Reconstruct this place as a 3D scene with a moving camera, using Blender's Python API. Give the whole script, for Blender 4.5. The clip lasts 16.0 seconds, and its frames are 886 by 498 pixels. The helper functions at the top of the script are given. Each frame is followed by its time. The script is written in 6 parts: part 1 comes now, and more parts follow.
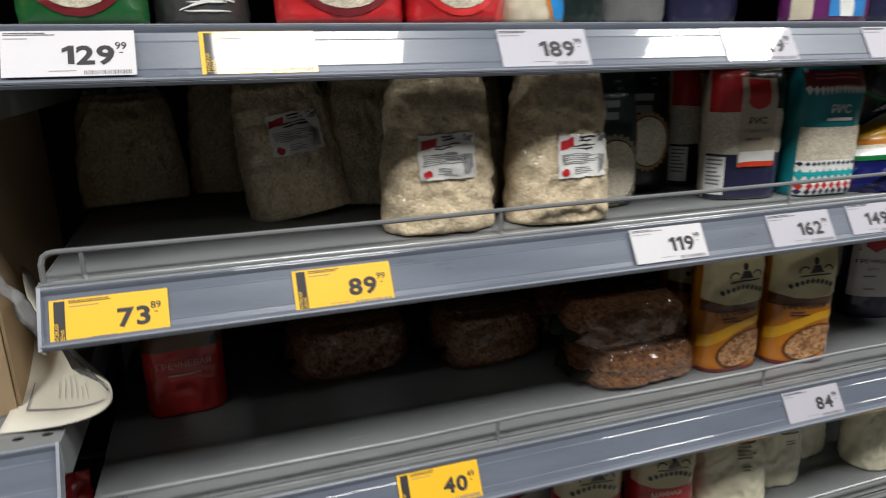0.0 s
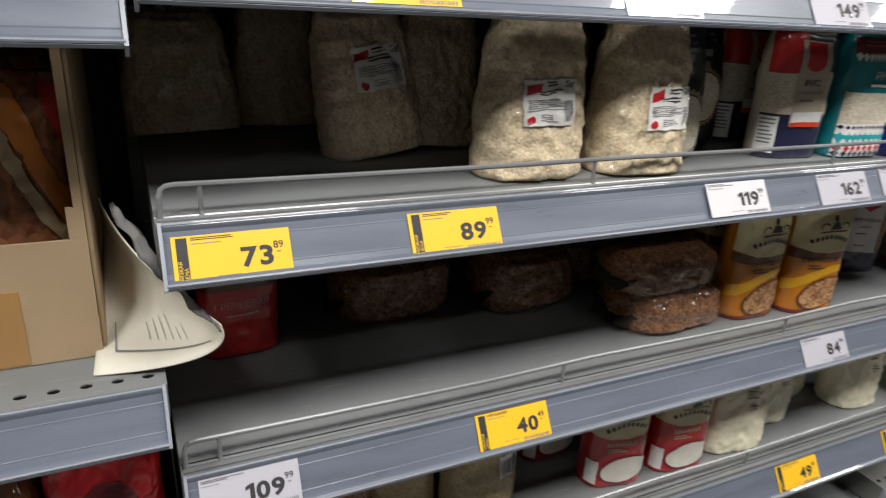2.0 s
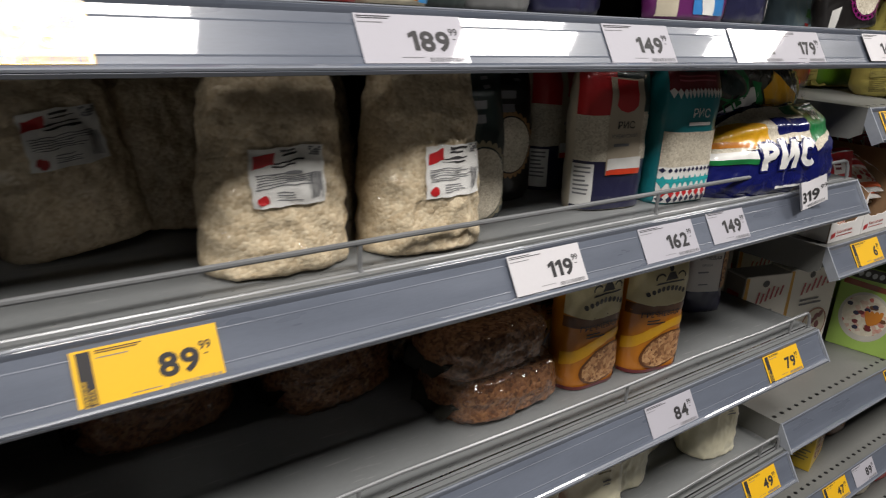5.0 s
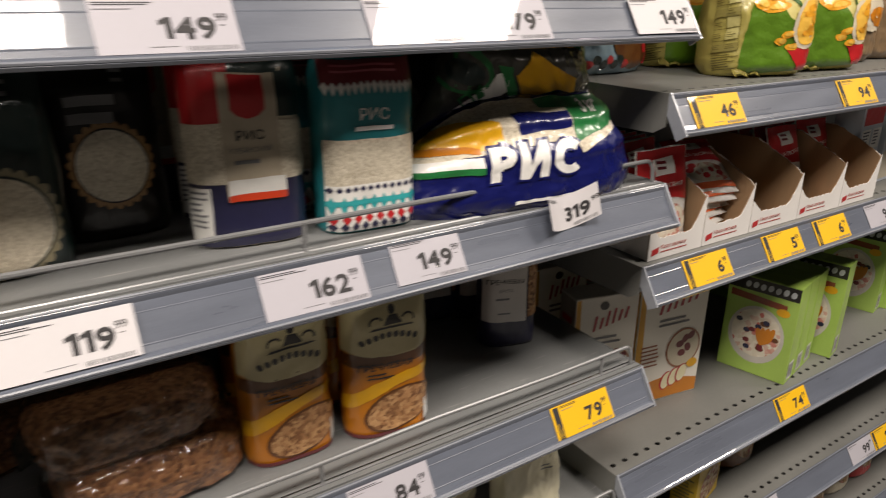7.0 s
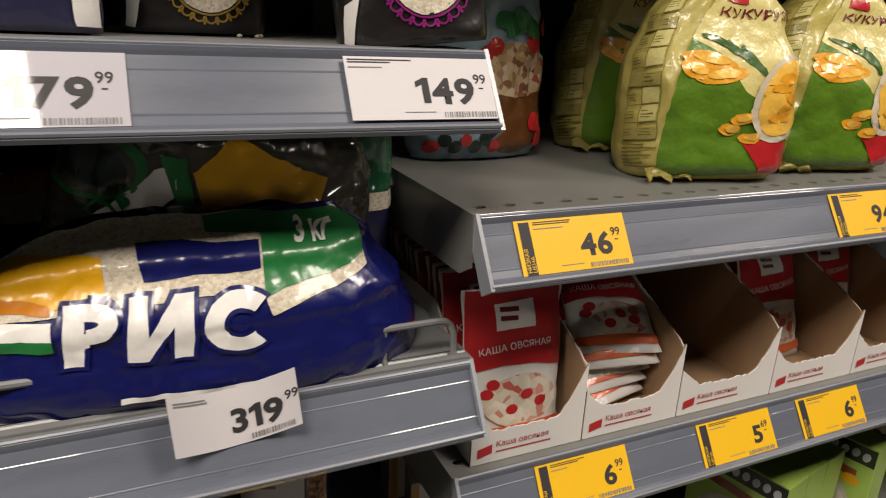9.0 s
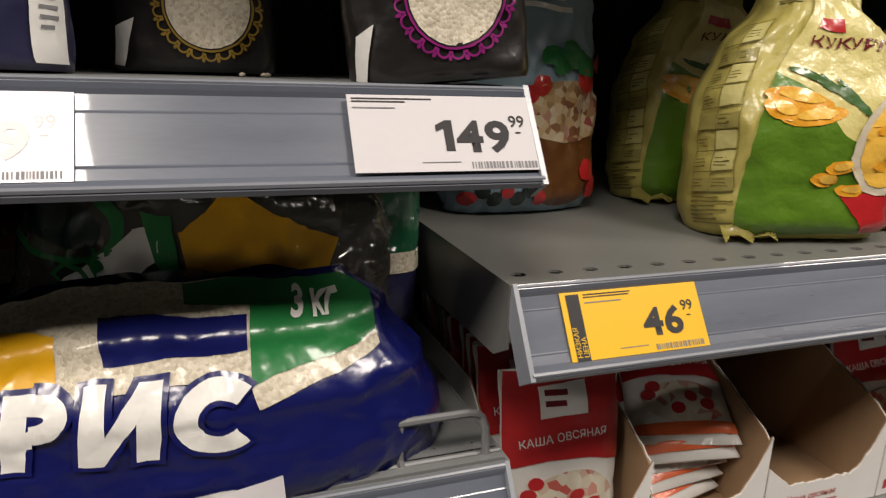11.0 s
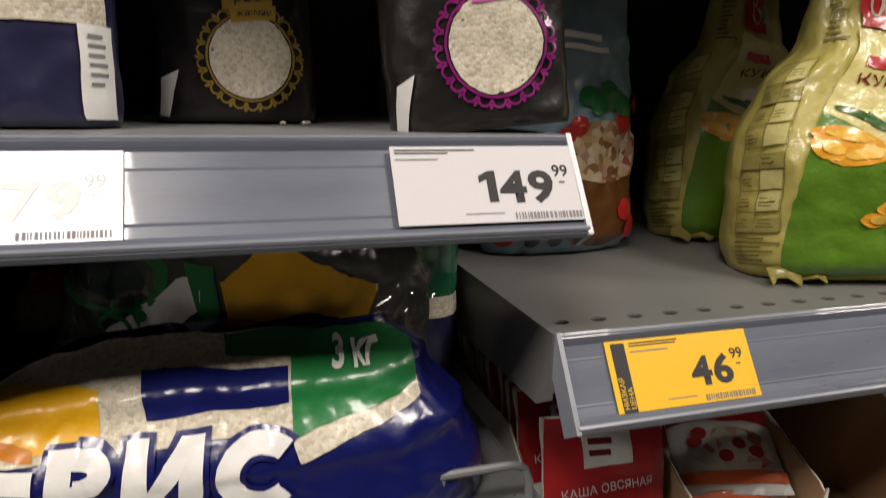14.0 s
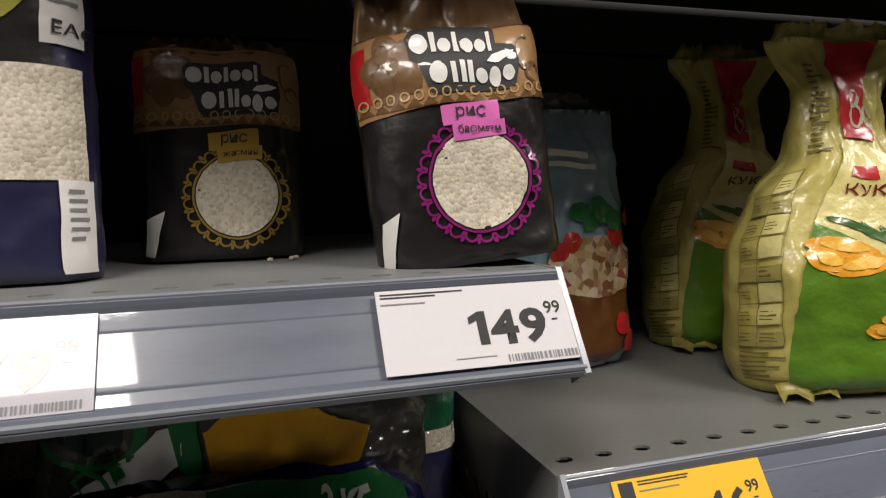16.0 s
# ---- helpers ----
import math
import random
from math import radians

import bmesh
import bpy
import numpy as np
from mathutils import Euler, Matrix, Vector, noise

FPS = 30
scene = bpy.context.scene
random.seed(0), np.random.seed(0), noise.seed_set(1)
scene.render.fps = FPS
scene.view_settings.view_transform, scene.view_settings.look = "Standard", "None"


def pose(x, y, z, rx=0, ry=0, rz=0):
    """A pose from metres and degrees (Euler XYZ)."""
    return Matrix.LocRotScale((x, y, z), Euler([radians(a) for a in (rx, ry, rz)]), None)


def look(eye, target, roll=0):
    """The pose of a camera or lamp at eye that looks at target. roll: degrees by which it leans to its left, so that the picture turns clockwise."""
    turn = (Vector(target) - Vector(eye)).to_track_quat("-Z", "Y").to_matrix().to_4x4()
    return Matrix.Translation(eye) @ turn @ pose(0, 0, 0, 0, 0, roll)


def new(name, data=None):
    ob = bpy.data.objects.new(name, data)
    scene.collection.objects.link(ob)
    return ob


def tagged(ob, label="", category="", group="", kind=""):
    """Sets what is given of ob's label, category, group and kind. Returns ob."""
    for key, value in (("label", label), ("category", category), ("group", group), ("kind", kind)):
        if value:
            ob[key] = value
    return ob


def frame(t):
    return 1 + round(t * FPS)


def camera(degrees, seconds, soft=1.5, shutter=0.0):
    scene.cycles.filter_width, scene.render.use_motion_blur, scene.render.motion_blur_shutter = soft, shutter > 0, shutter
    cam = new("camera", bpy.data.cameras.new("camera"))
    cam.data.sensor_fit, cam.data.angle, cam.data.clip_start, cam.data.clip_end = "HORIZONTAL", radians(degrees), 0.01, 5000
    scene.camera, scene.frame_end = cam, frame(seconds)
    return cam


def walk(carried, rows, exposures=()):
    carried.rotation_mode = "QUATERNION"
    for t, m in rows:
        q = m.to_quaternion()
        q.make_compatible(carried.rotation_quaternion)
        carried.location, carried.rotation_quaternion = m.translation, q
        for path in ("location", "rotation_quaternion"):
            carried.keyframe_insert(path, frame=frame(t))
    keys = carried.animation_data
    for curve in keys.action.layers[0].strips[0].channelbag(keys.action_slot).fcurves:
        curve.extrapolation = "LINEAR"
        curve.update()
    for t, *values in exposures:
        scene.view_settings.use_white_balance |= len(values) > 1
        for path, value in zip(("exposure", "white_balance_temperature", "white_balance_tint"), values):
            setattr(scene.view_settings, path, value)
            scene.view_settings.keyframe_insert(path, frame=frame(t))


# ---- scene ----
cam = camera(67.0, 16.0, soft=1.1, shutter=0.5)
PATH = [
    (0, (0.171, -0.637, 1.336), (0.769, 1.176, 0.742), -0.7),
    (0.5, (0.095, -0.508, 1.335), (0.811, 1.251, 0.709), 1.1),
    (1, (0.059, -0.474, 1.332), (0.864, 1.233, 0.673), 4.8),
    (1.5, (0.03, -0.521, 1.333), (0.704, 1.215, 0.603), 3.9),
    (2, (-0.011, -0.561, 1.334), (0.808, 1.101, 0.582), 3.9),
    (2.2, (-0.023, -0.573, 1.339), (0.834, 1.07, 0.587), 4.4),
    (2.5, (-0.044, -0.589, 1.336), (0.819, 1.068, 0.621), 3.7),
    (3, (-0.033, -0.611, 1.34), (0.893, 1.029, 0.667), 4.1),
    (3.2, (-0.031, -0.616, 1.337), (0.915, 1.021, 0.684), 4.2),
    (5.3, (0.235, -0.444, 1.353), (1.353, 1.061, 0.658), 2.2),
    (5.5, (0.258, -0.436, 1.354), (1.371, 1.056, 0.622), 1.5),
    (6, (0.364, -0.449, 1.353), (1.513, 1.056, 0.708), 1.1),
    (6.5, (0.527, -0.517, 1.358), (1.652, 1.01, 0.722), 1.8),
    (7, (0.651, -0.528, 1.35), (1.668, 1.042, 0.64), 0.3),
    (7.5, (0.79, -0.445, 1.349), (1.858, 1.118, 0.703), 0.8),
    (8, (0.909, -0.374, 1.357), (1.892, 1.227, 0.669), -0.8),
    (8.5, (1.04, -0.383, 1.365), (1.934, 1.293, 0.738), 0.6),
    (8.7, (1.085, -0.397, 1.366), (1.925, 1.304, 0.732), 1.9),
    (10.8, (1.165, -0.33, 1.359), (1.836, 1.478, 0.831), 1.9),
    (11, (1.162, -0.322, 1.359), (1.819, 1.496, 0.848), 1.8),
    (11.5, (1.163, -0.31, 1.36), (1.784, 1.527, 0.87), 1.6),
    (12, (1.164, -0.303, 1.36), (1.77, 1.537, 0.864), 1.8),
    (12.5, (1.16, -0.305, 1.36), (1.772, 1.535, 0.871), 2.0),
    (13, (1.16, -0.305, 1.362), (1.765, 1.535, 0.865), 1.5),
    (13.5, (1.158, -0.307, 1.361), (1.759, 1.535, 0.866), 1.6),
    (14, (1.157, -0.313, 1.369), (1.738, 1.552, 0.938), 0.9),
    (14.5, (1.162, -0.31, 1.383), (1.744, 1.578, 1.075), 0.5),
    (15, (1.173, -0.304, 1.388), (1.771, 1.587, 1.126), -1.6),
    (15.5, (1.177, -0.3, 1.392), (1.731, 1.618, 1.271), -2.1),
    (16, (1.167, -0.301, 1.391), (1.759, 1.603, 1.235), -1.4),
]
walk(cam, [(t, look(eye, target, roll)) for t, eye, target, roll in PATH],
     exposures=[(0.0, 0.08, 6250, 9), (1.0, 0.06, 6250, 9), (2.0, 0.26, 6350, 10), (3.0, 0.28, 6350, 11), (5.5, -0.16, 6600, 12), (6.2, -0.26, 6900, 13), (7.0, 0.12, 7200, 15), (8.0, 0.02, 7300, 15), (8.5, -0.20, 7300, 15), (11.0, -0.21, 7100, 14), (12.5, -0.21, 7000, 14), (14.5, -0.24, 7000, 14), (15.5, -0.16, 6800, 13), (16.0, -0.18, 6800, 13)])

# ---- light ----
world = bpy.data.worlds.new("store_air")
scene.world = world
world.use_nodes = True
world.node_tree.nodes["Background"].inputs[0].default_value = (0.9, 0.95, 1.0, 1)
world.node_tree.nodes["Background"].inputs[1].default_value = 0.004
LAMP_Y, LAMP_Z, LAMP_W = -1.07, 2.97, 40.0
LAMP_X = [-2.91, -1.20, 0.51, 2.22, 3.93]
for lx in LAMP_X:
    data = bpy.data.lights.new("tube_light", "AREA")
    data.shape, data.size, data.size_y = "RECTANGLE", 0.66, 0.64
    data.energy, data.color = LAMP_W, (1.0, 0.97, 0.92)
    new("tube_light", data).matrix_basis = pose(lx, LAMP_Y, LAMP_Z)

# ---- materials ----
MATS = {}


def base_mat(name, rough, metal=0.0, coat=0.0, coat_rough=0.06):
    m = bpy.data.materials.new(name)
    m.use_nodes = True
    n = m.node_tree.nodes
    b = n["Principled BSDF"]
    b.inputs["Roughness"].default_value = rough
    b.inputs["Metallic"].default_value = metal
    b.inputs["Coat Weight"].default_value = coat
    b.inputs["Coat Roughness"].default_value = coat_rough
    return m, n, m.node_tree.links, b


def noise_node(n, links, scale, detail=4.0, stretch=(1, 1, 1)):
    co = n.new("ShaderNodeTexCoord")
    mp = n.new("ShaderNodeMapping")
    mp.inputs["Scale"].default_value = stretch
    t = n.new("ShaderNodeTexNoise")
    t.inputs["Scale"].default_value = scale
    t.inputs["Detail"].default_value = detail
    links.new(co.outputs["Object"], mp.inputs["Vector"])
    links.new(mp.outputs["Vector"], t.inputs["Vector"])
    return t


def paint(name, col, rough=0.5, metal=0.0, coat=0.0, coat_rough=0.06, var=0.12, scale=14.0, bump=0.0, bscale=60.0, stretch=(1, 1, 1)):
    """A painted, printed or plastic surface with blotches, fine grain and relief."""
    if name in MATS:
        return MATS[name]
    m, n, links, b = base_mat(name, rough, metal, coat, coat_rough)
    big = noise_node(n, links, scale, 3, stretch)
    fine = noise_node(n, links, scale * 17, 4, stretch)
    add = n.new("ShaderNodeMath")
    add.operation = "MULTIPLY_ADD"
    add.inputs[1].default_value = 0.35
    links.new(fine.outputs["Fac"], add.inputs[0])
    links.new(big.outputs["Fac"], add.inputs[2])
    ramp = n.new("ShaderNodeValToRGB")
    ramp.color_ramp.elements[0].position, ramp.color_ramp.elements[1].position = 0.35, 1.0
    ramp.color_ramp.elements[0].color = (*[c * (1 - var) for c in col], 1)
    ramp.color_ramp.elements[1].color = (*[min(1, c * (1 + var)) for c in col], 1)
    links.new(add.outputs[0], ramp.inputs["Fac"])
    links.new(ramp.outputs["Color"], b.inputs["Base Color"])
    rr = n.new("ShaderNodeMapRange")
    rr.inputs["To Min"].default_value, rr.inputs["To Max"].default_value = max(0.02, rough - 0.1), min(1, rough + 0.12)
    links.new(big.outputs["Fac"], rr.inputs["Value"])
    links.new(rr.outputs["Result"], b.inputs["Roughness"])
    if bump:
        t = noise_node(n, links, bscale, 3, stretch)
        k = n.new("ShaderNodeBump")
        k.inputs["Strength"].default_value = bump
        k.inputs["Distance"].default_value = 0.004
        links.new(t.outputs["Fac"], k.inputs["Height"])
        links.new(k.outputs["Normal"], b.inputs["Normal"])
        links.new(k.outputs["Normal"], b.inputs["Coat Normal"])
    MATS[name] = m
    return m


def film(name, col, rough=0.32, coat=0.6, bump=0.35, bscale=45.0, var=0.08, coat_rough=0.14):
    """Printed packaging film: glossy, crinkled."""
    if name in MATS:
        return MATS[name]
    m = paint(name, col, rough, 0, coat, coat_rough, var, 20, bump, bscale)
    n, links = m.node_tree.nodes, m.node_tree.links
    crease = noise_node(n, links, bscale * 0.55, 2, (1.0, 1.0, 0.55))
    crease.noise_type = "RIDGED_MULTIFRACTAL"
    k = n.new("ShaderNodeBump")
    k.inputs["Strength"].default_value, k.inputs["Distance"].default_value = min(1.0, bump * 0.9), 0.0035
    links.new(crease.outputs["Fac"], k.inputs["Height"])
    b = n["Principled BSDF"]
    first = b.inputs["Normal"].links[0].from_socket
    links.new(first, k.inputs["Normal"])
    links.new(k.outputs["Normal"], b.inputs["Normal"])
    links.new(k.outputs["Normal"], b.inputs["Coat Normal"])
    return m


def grain(name, cols, size, coat=0.8, relief=0.5, wrinkle=0.5, coat_rough=0.12):
    """Loose grain or flakes of that size in metres, seen through clear film."""
    if name in MATS:
        return MATS[name]
    m, n, links, b = base_mat(name, 0.7, 0, coat, coat_rough)
    co = n.new("ShaderNodeTexCoord")
    v = n.new("ShaderNodeTexVoronoi")
    v.inputs["Scale"].default_value = 1 / size
    links.new(co.outputs["Object"], v.inputs["Vector"])
    sep = n.new("ShaderNodeSeparateColor")
    links.new(v.outputs["Color"], sep.inputs["Color"])
    ramp = n.new("ShaderNodeValToRGB")
    el = ramp.color_ramp.elements
    el[0].color, el[1].color = (*cols[0], 1), (*cols[-1], 1)
    for i, c in enumerate(cols[1:-1], 1):
        el.new(i / (len(cols) - 1)).color = (*c, 1)
    links.new(sep.outputs["Red"], ramp.inputs["Fac"])
    big = noise_node(n, links, 22, 3)
    mr = n.new("ShaderNodeMapRange")
    mr.inputs["To Min"].default_value, mr.inputs["To Max"].default_value = 0.72, 1.12
    links.new(big.outputs["Fac"], mr.inputs["Value"])
    mx = n.new("ShaderNodeMix")
    mx.data_type, mx.blend_type = "RGBA", "MULTIPLY"
    mx.inputs["Factor"].default_value = 1
    links.new(ramp.outputs["Color"], mx.inputs[6])
    links.new(mr.outputs["Result"], mx.inputs[7])
    links.new(mx.outputs[2], b.inputs["Base Color"])
    k = n.new("ShaderNodeBump")
    k.inputs["Strength"].default_value, k.inputs["Distance"].default_value = relief, size * 0.5
    k.invert = True
    links.new(v.outputs["Distance"], k.inputs["Height"])
    links.new(k.outputs["Normal"], b.inputs["Normal"])
    w = noise_node(n, links, 42, 3, (1, 1, 0.6))
    w.noise_type = "RIDGED_MULTIFRACTAL"
    kw = n.new("ShaderNodeBump")
    kw.inputs["Strength"].default_value, kw.inputs["Distance"].default_value = wrinkle, 0.006
    links.new(w.outputs["Fac"], kw.inputs["Height"])
    links.new(kw.outputs["Normal"], b.inputs["Coat Normal"])
    MATS[name] = m
    return m


STEEL = paint("grey_enamel", (0.182, 0.189, 0.190), 0.50, var=0.10, scale=9, bump=0.04, bscale=300)
# dust and scuffs on the enamel
sn, sl = STEEL.node_tree.nodes, STEEL.node_tree.links
scuff = noise_node(sn, sl, 160, 5, (0.12, 1.0, 1.0))
dust = noise_node(sn, sl, 900, 2)
sc_ramp = sn.new("ShaderNodeValToRGB")
sc_ramp.color_ramp.elements[0].position, sc_ramp.color_ramp.elements[1].position = 0.62, 0.78
sc_ramp.color_ramp.elements[1].color = (0.5, 0.5, 0.5, 1)
sl.new(scuff.outputs["Fac"], sc_ramp.inputs["Fac"])
sc_mix = sn.new("ShaderNodeMix")
sc_mix.data_type = "RGBA"
sc_b = sn["Principled BSDF"]
sl.new(sc_ramp.outputs["Color"], sc_mix.inputs["Factor"])
sl.new(sc_b.inputs["Base Color"].links[0].from_socket, sc_mix.inputs[6])
sc_mix.inputs[7].default_value = (0.42, 0.41, 0.39, 1)
sl.new(sc_mix.outputs[2], sc_b.inputs["Base Color"])
# darkened steel: shade under and behind the shelves is put into this colour
STEEL_SHADED = paint("shaded_shelf_steel", (0.05, 0.05, 0.05), 0.55, var=0.12)
STEEL_B = paint("dark_grey_enamel", (0.165, 0.166, 0.156), 0.42, var=0.12, scale=9, bump=0.04, bscale=300)
RAIL = paint("price_rail_plastic", (0.128, 0.145, 0.184), 0.30, coat=1.0, coat_rough=0.035, var=0.16, scale=7, bump=0.012, bscale=25, stretch=(1, 6, 6))
LIP = paint("clear_rail_lip", (0.30, 0.32, 0.36), 0.36, coat=0.35, coat_rough=0.12, var=0.15, scale=12)
RAIL_EDGE = paint("rail_edge_plastic", (0.20, 0.215, 0.25), 0.42, coat=0.2, coat_rough=0.2, var=0.15, scale=12)
WIRE = paint("zinc_wire", (0.24, 0.245, 0.25), 0.32, metal=0.3, var=0.15)
PAPER = paint("tag_paper", (0.47, 0.455, 0.505), 0.5, coat=1.0, coat_rough=0.035, var=0.03, bump=0.01, bscale=30)
CARD = paint("loose_paper", (0.63, 0.61, 0.63), 0.6, var=0.04)
YELLOW = paint("tag_yellow", (0.88, 0.50, 0.012), 0.5, coat=0.8, coat_rough=0.05, var=0.04)
INK = paint("black_ink", (0.028, 0.026, 0.028), 0.6, coat=0.9, coat_rough=0.04)
INK_GREY = paint("grey_ink", (0.20, 0.20, 0.21), 0.6)
GOLD_INK = paint("tag_gold_ink", (0.75, 0.45, 0.02), 0.5)
WHITE_INK = film("white_print", (0.78, 0.77, 0.74))
CREAM = film("cream_print", (0.62, 0.55, 0.42))
RED = film("red_print", (0.50, 0.018, 0.022))
NAVY = film("navy_film", (0.018, 0.018, 0.055))
BLUE = film("blue_film", (0.005, 0.008, 0.095), 0.25, 0.6, 0.3, 40)
GREEN = film("green_print", (0.010, 0.17, 0.045))
TEAL = film("teal_film", (0.010, 0.20, 0.23))
BLACK = film("black_film", (0.012, 0.010, 0.010), 0.34, 0.35, 0.3, 50)
DKGREEN = film("dark_green_film", (0.008, 0.020, 0.018))
ORANGE = film("orange_print", (0.56, 0.19, 0.012))
OKHRA = film("yellow_print", (0.78, 0.40, 0.012))
BROWN = film("brown_print", (0.13, 0.045, 0.012))
MAROON = film("maroon_print", (0.16, 0.015, 0.02))
KRAFT = film("kraft_gold_print", (0.36, 0.20, 0.085))
PINK = film("pink_print", (0.72, 0.16, 0.48))
MAGENTA = film("magenta_print", (0.24, 0.012, 0.15))
LIME = film("lime_film", (0.49, 0.42, 0.115), 0.36, 0.35, 0.45, 60)
PALE = film("pale_yellow_print", (0.64, 0.56, 0.21), 0.38, 0.35, 0.6, 60)
LEAF = film("leaf_green_print", (0.09, 0.20, 0.013), 0.38, 0.35, 0.6, 60)
OLIVE = film("olive_ink", (0.17, 0.14, 0.035))
SKY = film("sky_blue_print", (0.26, 0.38, 0.46))
GREYFILM = film("grey_film", (0.16, 0.16, 0.16))
CARDBOARD = paint("brown_cardboard", (0.34, 0.21, 0.115), 0.8, var=0.10, scale=25, bump=0.08, bscale=220, stretch=(1, 1, 0.15))
CARTON_TAN = paint("tan_cardboard", (0.40, 0.285, 0.17), 0.75, var=0.07, scale=20, bump=0.05, bscale=200)
TAPE = paint("brown_tape", (0.38, 0.21, 0.075), 0.3, coat=0.5, var=0.06)
WHITEBOARD = paint("white_cardboard", (0.74, 0.72, 0.70), 0.55, var=0.05)
OATS = grain("oat_flakes", [(0.56, 0.43, 0.27), (0.70, 0.57, 0.38), (0.80, 0.68, 0.48), (0.64, 0.50, 0.32)], 0.0034, coat=0.55, relief=0.45, wrinkle=1.0, coat_rough=0.09)
RICE = grain("rice_grains", [(0.52, 0.45, 0.34), (0.68, 0.61, 0.48), (0.77, 0.70, 0.57)], 0.0021, coat=0.5, relief=0.35, wrinkle=0.3)
BUCK = grain("buckwheat_grains", [(0.11, 0.040, 0.014), (0.27, 0.11, 0.042), (0.36, 0.17, 0.07)], 0.0040, coat=1.0, relief=0.7, wrinkle=1.0, coat_rough=0.05)
BUCKART = grain("printed_buckwheat", [(0.16, 0.06, 0.02), (0.42, 0.20, 0.08), (0.58, 0.33, 0.15)], 0.0042, coat=0.4, relief=0.2, wrinkle=0.2)
FLOUR = film("flour_in_film", (0.90, 0.84, 0.62), 0.38, 0.5, 0.6, 30)
GRANOLA = grain("printed_granola", [(0.20, 0.06, 0.02), (0.52, 0.34, 0.16), (0.66, 0.55, 0.38), (0.35, 0.03, 0.03)], 0.007, coat=0.4, relief=0.2, wrinkle=0.3)
OATART = grain("printed_porridge", [(0.70, 0.62, 0.48), (0.80, 0.74, 0.62), (0.72, 0.66, 0.52), (0.60, 0.10, 0.08)], 0.008, coat=0.4, relief=0.15, wrinkle=0.3)
PASTA = grain("pasta_through_film", [(0.16, 0.04, 0.015), (0.30, 0.11, 0.03), (0.24, 0.07, 0.02)], 0.010, relief=0.5, wrinkle=0.5)
CLEAR = film("cloudy_film", (0.40, 0.38, 0.34), 0.25, 0.9, 0.7, 40)

# clear wrapping film: mostly see-through, glossy where it creases
CLEARFILM = bpy.data.materials.new("clear_film")
CLEARFILM.use_nodes = True
cn, cl = CLEARFILM.node_tree.nodes, CLEARFILM.node_tree.links
gloss = cn.new("ShaderNodeBsdfGlossy")
gloss.inputs["Roughness"].default_value = 0.06
see = cn.new("ShaderNodeBsdfTransparent")
blend = cn.new("ShaderNodeMixShader")
blend.inputs[0].default_value = 0.045
cl.new(see.outputs[0], blend.inputs[1])
cl.new(gloss.outputs[0], blend.inputs[2])
cl.new(blend.outputs[0], cn["Material Output"].inputs["Surface"])


# ---- mesh helpers ----
def finish(bm, name, material, smooth=True):
    me = bpy.data.meshes.new(name)
    bmesh.ops.recalc_face_normals(bm, faces=bm.faces)
    bm.to_mesh(me)
    bm.free()
    me.materials.append(material)
    if smooth:
        for p in me.polygons:
            p.use_smooth = True
    return me


def part(name, bm, material, parent, label="", smooth=False):
    ob = new(name, finish(bm, name, material, smooth))
    ob.parent = parent
    if label:
        ob["label"] = label
    return ob


def mesh_part(name, me, parent, m=None):
    ob = new(name, me)
    ob.parent = parent
    if m is not None:
        ob.matrix_basis = m
    return ob


def thing(name, m, label, category, group="", kind=""):
    ob = new(name)
    ob.empty_display_size = 0.02
    ob.matrix_basis = m
    return tagged(ob, label, category, group, kind)


def add_box(bm, x0, x1, y0, y1, z0, z1, bevel=0.0):
    r = bmesh.ops.create_cube(bm, size=1.0, matrix=Matrix.Translation(((x0 + x1) / 2, (y0 + y1) / 2, (z0 + z1) / 2)) @ Matrix.Diagonal((x1 - x0, y1 - y0, z1 - z0, 1)))
    if bevel:
        edges = list({e for v in r["verts"] for e in v.link_edges})
        bmesh.ops.bevel(bm, geom=edges, offset=bevel, segments=2, affect="EDGES", profile=0.7)


def box_bm(x0, x1, y0, y1, z0, z1, bevel=0.0):
    bm = bmesh.new()
    add_box(bm, x0, x1, y0, y1, z0, z1, bevel)
    return bm


def sweep(bm, pts, r, n=8):
    """A round wire along the points."""
    pts = [Vector(p) for p in pts]
    rings = []
    up = Vector((0.13, 0.29, 0.95))
    for i, p in enumerate(pts):
        t = (pts[min(i + 1, len(pts) - 1)] - pts[max(i - 1, 0)]).normalized()
        a = t.cross(up).normalized()
        b = t.cross(a).normalized()
        up = a.cross(t)
        rings.append([bm.verts.new(p + r * (math.cos(k * math.tau / n) * a + math.sin(k * math.tau / n) * b)) for k in range(n)])
    for q, s in zip(rings, rings[1:]):
        for k in range(n):
            bm.faces.new((q[k], q[(k + 1) % n], s[(k + 1) % n], s[k]))
    bm.faces.new(rings[0])
    bm.faces.new(rings[-1])


def extrude_profile(prof, x0, x1):
    """A closed (y, z) outline drawn out along x."""
    bm = bmesh.new()
    a = [bm.verts.new((x0, y, z)) for y, z in prof]
    b = [bm.verts.new((x1, y, z)) for y, z in prof]
    n = len(prof)
    for i in range(n):
        bm.faces.new((a[i], a[(i + 1) % n], b[(i + 1) % n], b[i]))
    bm.faces.new(a)
    bm.faces.new(b)
    return bm


TEXTS = {}


